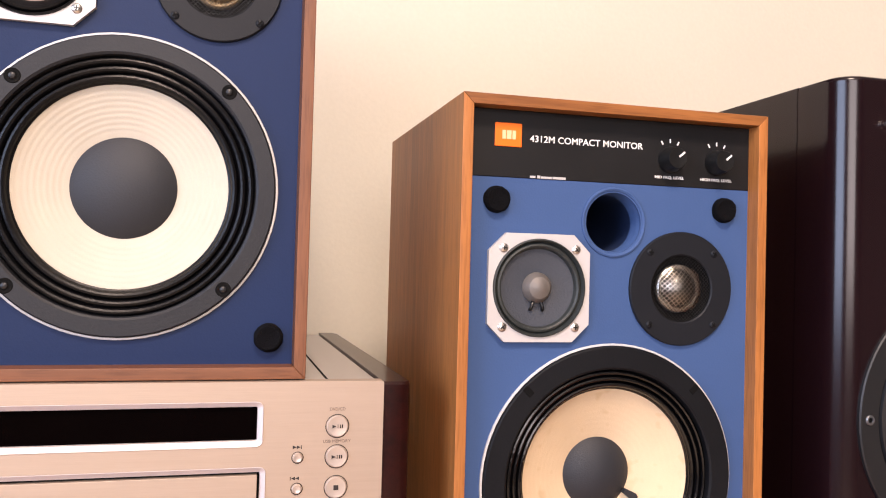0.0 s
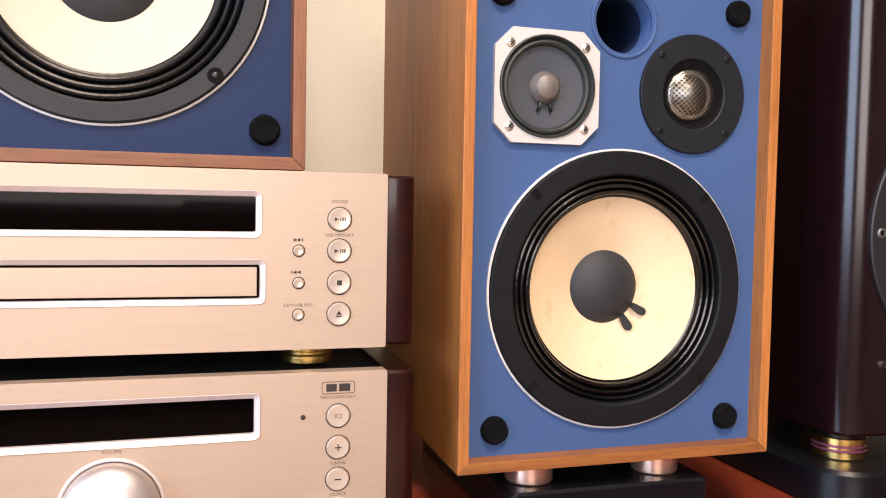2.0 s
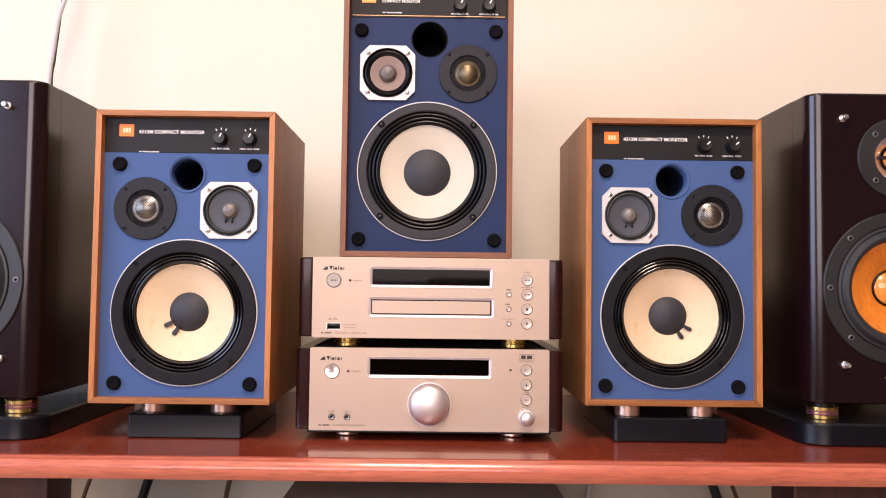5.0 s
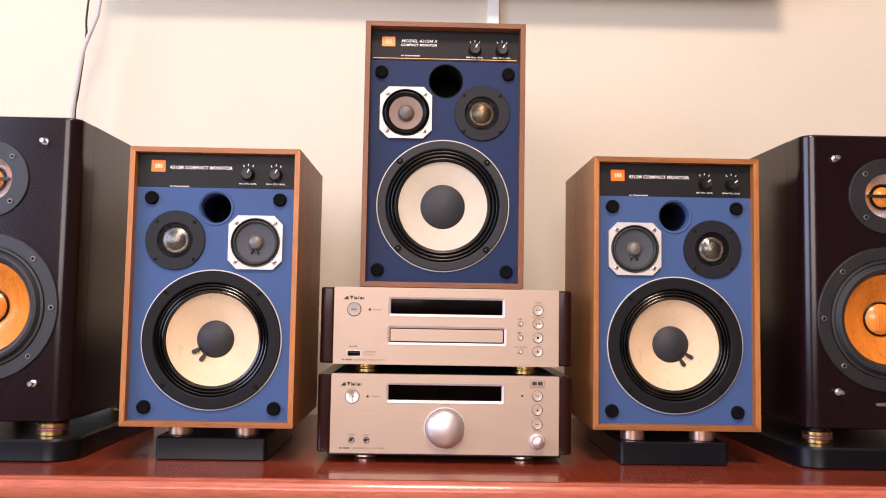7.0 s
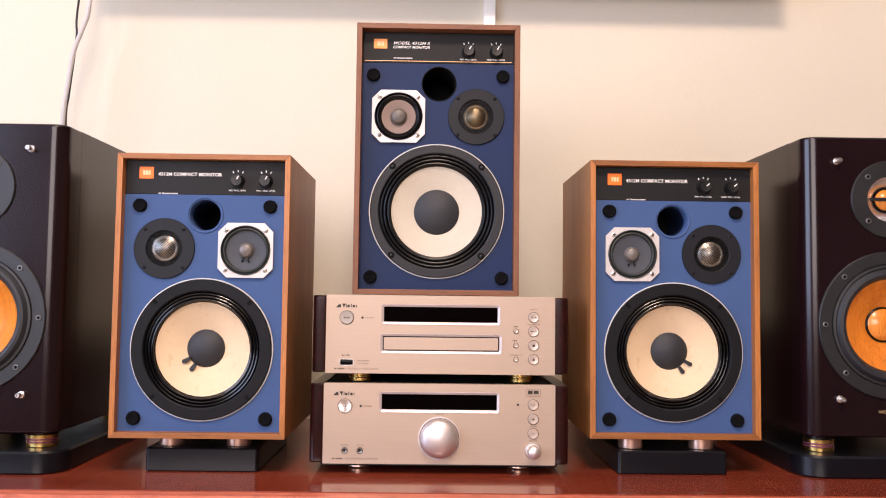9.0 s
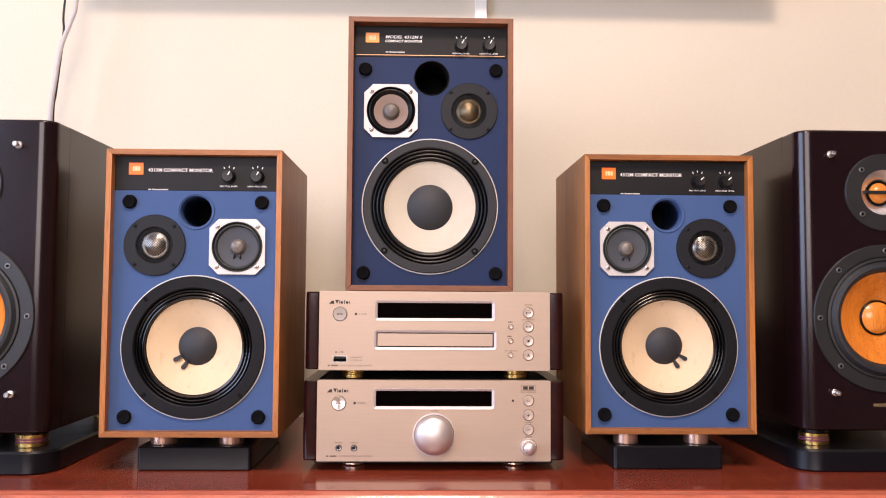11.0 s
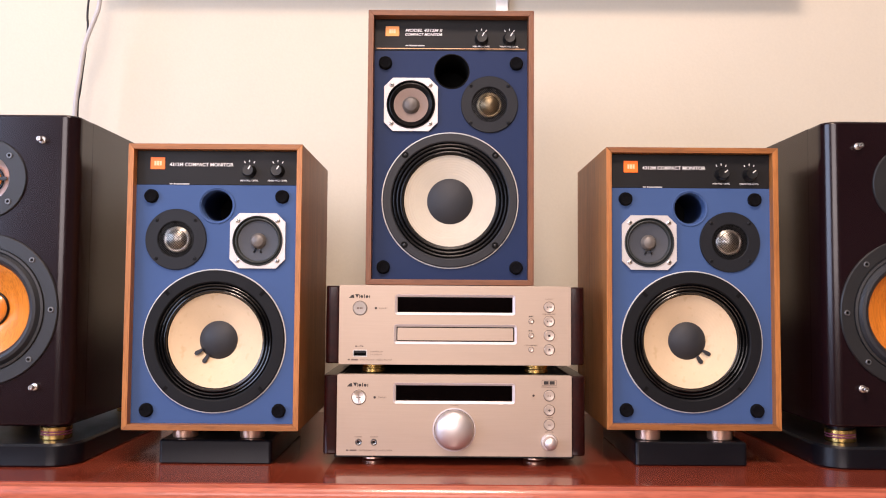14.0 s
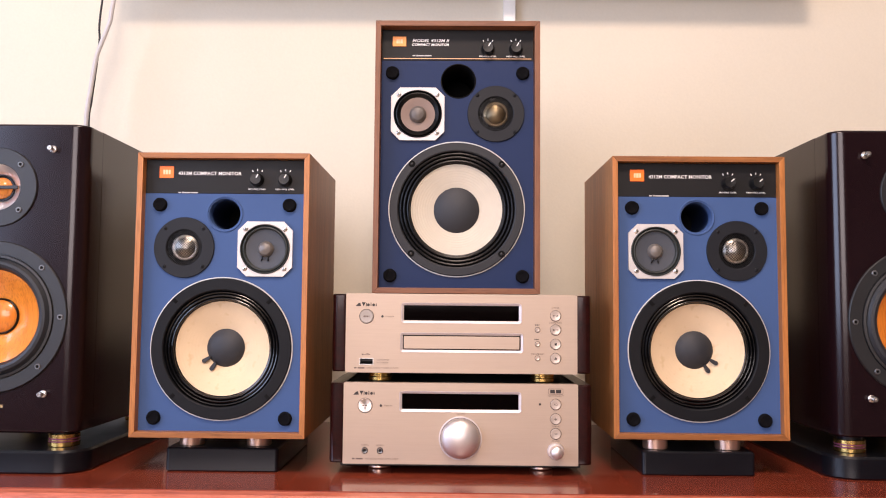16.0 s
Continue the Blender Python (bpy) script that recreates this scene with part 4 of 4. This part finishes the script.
    lettering("CD>USB REC", INKB, p, 0.0817, -0.0001, 0.0213, 0.0140, 0.0014, "CENTER")


def fill_amp(s, hw, H):
    dx, dz, dw, dh = -0.0003, 0.0656, 0.1235, 0.0162
    m = 0.0028
    p = front_panel(s, hw, H, [rrect(dx, dz, dw + 2 * m, dh + 2 * m, 0.0030), circle(-0.1010, 0.0140, 0.0030, 24), circle(-0.0848, 0.0140, 0.0030, 24)])
    bezel(p, dx, dz, dw, dh, 0, None, "", 0.0035)
    part("display", box(dx - dw / 2, dx + dw / 2, 0.0030, 0.0045, dz - dh / 2, dz + dh / 2), GLASSK, s, "dark smoked display window")
    pw = round_button(p, -0.1012, 0.0610, 0.0074, 0.0, SPUN, "power_button", "spun silver power button")
    bars(INKB, pw, -0.0014, [(-0.1042, -0.1020, 0.0604, 0.0616), (-0.1014, -0.0990, 0.0604, 0.0616)])
    part("standby_led", lathe(-0.0845, 0.0610, [(0.0014, 0.0002), (0.0013, -0.0004), (0, -0.0006)], 14), INKD, p)
    lettering("STANDBY", INKB, p, -0.0812, -0.0001, 0.0610, 0.0092, 0.0014)
    brand_bars(p, -0.1140, 0.0742)
    # volume knob: a shallow polished dome in a fine ring
    vx, vz, vr = 0.0000, 0.0277, 0.0208
    part("knob_ring", lathe(vx, vz, [(vr + 0.0022, 0.0002), (vr + 0.0018, -0.0007), (vr + 0.0010, -0.0008), (vr + 0.0003, -0.0002), (vr + 0.0003, 0.001)], 64), CHAMPE, p)
    dome = [(vr, 0.002)] + [(vr * math.cos(radians(a)), -0.0035 - 0.0105 * math.sin(radians(a))) for a in range(0, 90, 6)] + [(0, -0.0140)]
    part("volume_knob", lathe(vx, vz, dome, 64), SATIN, s, "large domed satin silver volume knob")
    part("knob_gap", lathe(vx, vz, [(vr + 0.0004, -0.0001), (vr - 0.0003, -0.0002)], 64), SHADOWGAP, p)
    lettering("VOLUME", INKB, p, vx, -0.0001, 0.0532, 0.0085, 0.0015, "CENTER")
    x = 0.1006
    for z, kind in ((0.0640, "K"), (0.0488, "+"), (0.0334, "-")):
        bt = round_button(p, x, z, 0.0055, 0.0, SILBTN, "button", "pearl round button")
        if kind == "K":
            lettering("K2", INKB, bt, x, -0.0012, z, 0.0036, 0.0021, "CENTER")
        else:
            icon([rect(x, z, 0.0032, 0.0005)] + ([rect(x, z + 0.00095, 0.0005, 0.0014), rect(x, z - 0.00095, 0.0005, 0.0014)] if kind == "+" else []), -0.0013, bt)
    part("source_plate", lathe(x, 0.0152, [(0.0092, 0.0004), (0.0088, -0.0006), (0.0080, -0.0016), (0.0074, -0.0016), (0, -0.0014)], 40), SATIN, p)
    part("source_knob", lathe(x, 0.0152, [(0.0068, -0.0012), (0.0066, -0.0090), (0.0058, -0.0118), (0.0036, -0.0134), (0, -0.0140)], 40), SATIN, s, "small silver source knob")
    lettering("TUNING", INKB, p, x, -0.0001, 0.0411, 0.0078, 0.0014, "CENTER")
    lettering("SOURCE", INKB, p, x, -0.0001, 0.0259, 0.0082, 0.0014, "CENTER")
    part("indicator", lathe(0.0840, 0.0640, [(0.0013, 0.0002), (0.0012, -0.0004), (0, -0.0006)], 14), INKD, p)
    # technology mark: outlined pill with two heavy blocks
    part("mark_outline", plate(rrect(x, 0.0775, 0.0160, 0.0060, 0.0012), [rrect(x, 0.0775, 0.0152, 0.0052, 0.0009)], -0.0002, 0.0002), INKB, p)
    bars(INKD, p, -0.0001, [(x - 0.0058, x - 0.0008, 0.0757, 0.0793), (x + 0.0003, x + 0.0057, 0.0757, 0.0793)], "mark_blocks")
    lettering("TECHNOLOGY", INKB, p, x, -0.0001, 0.0730, 0.0172, 0.0014, "CENTER", shear=0.2)
    for jx, words in ((-0.1010, "PHONES"), (-0.0848, "AUDIO IN")):
        part("jack_socket", lathe(jx, 0.0140, [(0.0034, 0.0002), (0.0033, -0.0006), (0.0026, -0.0008), (0.0020, 0.0000), (0.0019, 0.0050), (0, 0.0050)], 24), KNOBK, p, "black headphone socket")
        part("jack_collar", lathe(jx, 0.0140, [(0.0026, -0.0007), (0.0023, -0.0011), (0.0018, -0.0009), (0.0017, 0.001)], 24), STEEL, p)
        lettering(words, INKB, p, jx, -0.0001, 0.0196, 0.0080, 0.0013, "CENTER")
    bars(INKB, p, -0.0001, [(-0.1142, -0.1115, 0.0046, 0.0062), (-0.1103, -0.1030, 0.0046, 0.0062)])
    lettering("INTEGRATED AMPLIFIER", INKB, p, -0.1003, -0.0001, 0.0054, 0.0350, 0.0016)


component("disc_player", (0.0061, -0.010, 0.8060), "champagne disc player with dark wooden cheeks, stacked on the amplifier", "disc player", 0.0846, 0.30, fill_player)
component("amplifier", (0.0058, -0.016, 0.7108), "champagne integrated amplifier with dark wooden cheeks on the sideboard", "amplifier", 0.0852, 0.28, fill_amp)


# ---- dark wood-cone loudspeakers ----
def bored(solid, holes, deep):
    """The solid with round sockets of (x, z, radius) cut into its front."""
    cut = bmesh.new()
    for x, z, r in holes:
        join(cut, loft([(circle(x, z, r, 72), -0.02), (circle(x, z, r, 72), deep)], True, True))
    obs = []
    for b in (solid, cut):
        bmesh.ops.recalc_face_normals(b, faces=b.faces)
        me = bpy.data.meshes.new("solid")
        b.to_mesh(me)
        b.free()
        obs.append(new("solid", me))
    md = obs[0].modifiers.new("bore", "BOOLEAN")
    md.operation, md.solver, md.object = "DIFFERENCE", "EXACT", obs[1]
    out = bmesh.new()
    me = bpy.data.meshes.new_from_object(obs[0].evaluated_get(bpy.context.evaluated_depsgraph_get()))
    out.from_mesh(me)
    bpy.data.meshes.remove(me)
    for ob in obs:
        old = ob.data
        bpy.data.objects.remove(ob)
        bpy.data.meshes.remove(old)
    return out


def wood_cone_speaker(where, label, drop=0.0):
    s = thing("wood_cone_speaker", where, label, "loudspeaker", "dark lacquered pair")
    hw, z0, z1, D, R = 0.0935, 0.0428 - drop, 0.3715 - drop, 0.272, 0.016
    cx, wz, tz = 0.0, 0.1645 - drop, 0.3025 - drop
    def outline(g):
        out = []
        for sx, a0 in ((-1, 180), (1, 270)):
            for k in range(9):
                a = radians(a0 + 90 * k / 8)
                out.append((sx * (hw - R) + (R - g) * math.cos(a), R + (R - g) * math.sin(a)))
        return out
    fr = [(outline(0.0025) + [(hw - 0.0025, 0.040), (-hw + 0.0025, 0.040)], z0), (outline(0.0006) + [(hw - 0.0006, 0.040), (-hw + 0.0006, 0.040)], z0 + 0.0012), (outline(0) + [(hw, 0.040), (-hw, 0.040)], z0 + 0.003), (outline(0) + [(hw, 0.040), (-hw, 0.040)], z1 - 0.003), (outline(0.0006) + [(hw - 0.0006, 0.040), (-hw + 0.0006, 0.040)], z1 - 0.0010), (outline(0.0025) + [(hw - 0.0025, 0.040), (-hw + 0.0025, 0.040)], z1)]
    fb = bored(upright_loft(fr), [(0.0, wz, 0.0640), (0.0, tz, 0.0248)], 0.030)
    part("front_baffle", fb, LACQ, s, "dark plum front board with rounded corners", 50)
    part("cavity", box(-0.085, 0.085, 0.0402, 0.0405, 0.06, 0.36), SHADOWGAP, s)
    part("cabinet_body", box(-hw + 0.0004, hw - 0.0004, 0.0406, D, z0, z1, 0.0015, 2), LACQ, s, "dark plum lacquered cabinet")
    # base and feet
    part("base", upright_loft([(rrect(0, 0.137, 0.204, 0.286, 0.028), 0.0), (rrect(0, 0.137, 0.207, 0.290, 0.030), 0.002), (rrect(0, 0.137, 0.207, 0.290, 0.030), 0.0215), (rrect(0, 0.137, 0.203, 0.286, 0.028), 0.0240)]), STANDM, s, "black lacquered base slab with rounded corners")
    for fx in (-0.0680, 0.0680):
        for fy in (0.030, 0.235):
            ft = part("foot", spin_z(fx, fy, [(0.0, 0.0240), (0.0155, 0.0240), (0.0160, 0.0248), (0.0160, 0.0284), (0.0156, 0.0287), (0.0156, 0.0332), (0.0160, 0.0335), (0.0160, 0.0370), (0.0154, 0.0377), (0.0, 0.0377)], 40), GOLD, s, "gold foot with a purple band")
            part("band", spin_z(fx, fy, [(0.0155, 0.0288), (0.01585, 0.0290), (0.01585, 0.0329), (0.0155, 0.0331)], 40), PURPLE, ft)
            part("band_lettering", spin_z(fx, fy, [(0.0158, 0.0303), (0.01592, 0.0304), (0.01592, 0.0315), (0.0158, 0.0316)], 40), GOLD, ft)
            part("spacer", spin_z(fx, fy, [(0.0, 0.0377), (0.0130, 0.0377), (0.0130, z0 + 0.0001), (0, z0 + 0.0001)], 32), STANDM, ft)
    # woofer
    wf = part("woofer", lathe(cx, wz, [(0.0806, 0.0006), (0.0804, -0.0016), (0.0796, -0.0024), (0.0672, -0.0024), (0.0668, -0.0012), (0.0660, -0.0012), (0.0655, -0.0034), (0.0630, -0.0040), (0.0626, -0.0020)], 72), RING_K, s, "matt black driver ring")
    part("surround", lathe(cx, wz, [(0.0628, -0.0016), (0.0615, -0.0030), (0.0590, -0.0060), (0.0560, -0.0068), (0.0530, -0.0056), (0.0508, -0.0024), (0.0496, 0.0000)], 72), SOFTRUB, wf, "soft black rubber surround")
    part("cone", lathe(cx, wz, [(0.0500, -0.0006), (0.0470, 0.0012), (0.0400, 0.0056), (0.0320, 0.0108), (0.0250, 0.0150), (0.0190, 0.0178), (0.0176, 0.0184)], 72), WOODCONE, wf, "glossy orange wooden cone")
    part("cap_ring", lathe(cx, wz, [(0.0197, 0.0176), (0.0194, 0.0158), (0.0185, 0.0150), (0.0176, 0.0156), (0.0172, 0.0166)], 56), RUBBER, wf)
    part("dust_cap", lathe(cx, wz, [(0.0175, 0.0160), (0.0156, 0.0142), (0.0112, 0.0120), (0.0060, 0.0108), (0, 0.0104)], 56), WOODCONE, wf, "orange wooden dust cap")
    # tweeter
    tw = part("tweeter", lathe(cx, tz, [(0.0428, 0.0006), (0.0426, -0.0014), (0.0419, -0.0022), (0.0252, -0.0022), (0.0246, -0.0014)], 64), RING_K, s, "matt black tweeter ring")
    part("horn", lathe(cx, tz, [(0.0250, -0.0018), (0.0242, -0.0012), (0.0200, 0.0022), (0.0160, 0.0060), (0.0140, 0.0085)], 56), HORN, tw, "brushed silver waveguide")
    part("ring_gap", lathe(cx, tz, [(0.0142, 0.0080), (0.0136, 0.0068), (0.0118, 0.0072), (0.0112, 0.0090)], 48), RUBBER, tw)
    part("dome", lathe(cx, tz, [(0.0116, 0.0080), (0.0105, 0.0058), (0.0075, 0.0030), (0.0040, 0.0016), (0, 0.0012)], 48), WOODCONE, tw, "orange wooden dome")
    part("bridge", box(-0.0215, 0.0215, -0.0012, 0.0010, tz - 0.0019, tz + 0.0019, 0.0007, 2), DARKSCREW, tw, "dark metal bridge across the dome")
    for n, r, z, w in ((8, 0.0735, wz, wf), (4, 0.0345, tz, tw)):
        for q in range(n):
            a = radians(360 * q / n + (0 if n == 8 else 45))
            x1, z1s = cx + r * math.cos(a), z + r * math.sin(a)
            sc = part("screw", lathe(x1, z1s, [(0.0031, -0.0020), (0.0031, -0.0030), (0.0026, -0.0036), (0.0018, -0.0036), (0.0015, -0.0026), (0, -0.0026)], 18), SOCKETS, w, "grey socket screw")
            part("socket", lathe(x1, z1s, [(0.0016, -0.0030), (0.0016, -0.0027), (0, -0.0027)], 6), SHADOWGAP, sc)
    for px_ in (-0.0578, 0.0578):
        for pz_ in (0.0838 - drop, 0.3440 - drop):
            pg = lathe(px_, pz_, [(0.0040, 0.001), (0.0040, -0.0012), (0.0034, -0.0018), (0.0018, -0.0022), (0.0017, -0.0052), (0.0028, -0.0060), (0.0029, -0.0085), (0.0022, -0.0095), (0.0011, -0.0095), (0.0009, -0.0080), (0, -0.0080)], 24)
            part("grille_peg", pg, STEEL, s, "bright metal grille peg")
    lettering("WOOD CONE", GOLDINK, s, 0.0, -0.0002, 0.0705 - drop, 0.032, 0.0034, "CENTER")


wood_cone_speaker((0.4980, -0.012, TT), "dark plum lacquered loudspeaker with an orange wooden cone on gold feet")
wood_cone_speaker((-0.4910, -0.029, TT), "dark plum lacquered loudspeaker with an orange wooden cone on gold feet", 0.002)

# cables on the wall above the dark speaker
tagged(part("wall_cable", tube([(-0.585, 0.355, 0.78), (-0.566, 0.335, 1.02), (-0.5515, 0.30, 1.143), (-0.5460, 0.30, 1.20), (-0.5395, 0.30, 1.245), (-0.5270, 0.30, 1.282), (-0.5210, 0.30, 1.300), (-0.5192, 0.30, 1.316), (-0.5175, 0.31, 1.36), (-0.5170, 0.355, 1.52)], 0.0033), CABLE_W), "white cable hanging on the wall behind the dark speaker", "cable", "wall cables")
tagged(part("wall_cable", tube([(-0.575, 0.36, 0.78), (-0.560, 0.34, 1.02), (-0.5500, 0.306, 1.143), (-0.5475, 0.307, 1.18), (-0.5440, 0.308, 1.22), (-0.5420, 0.309, 1.245), (-0.5405, 0.31, 1.275), (-0.5400, 0.31, 1.32), (-0.540, 0.355, 1.52)], 0.0016), CABLE_K), "thin black cable hanging on the wall behind the dark speaker", "cable", "wall cables")
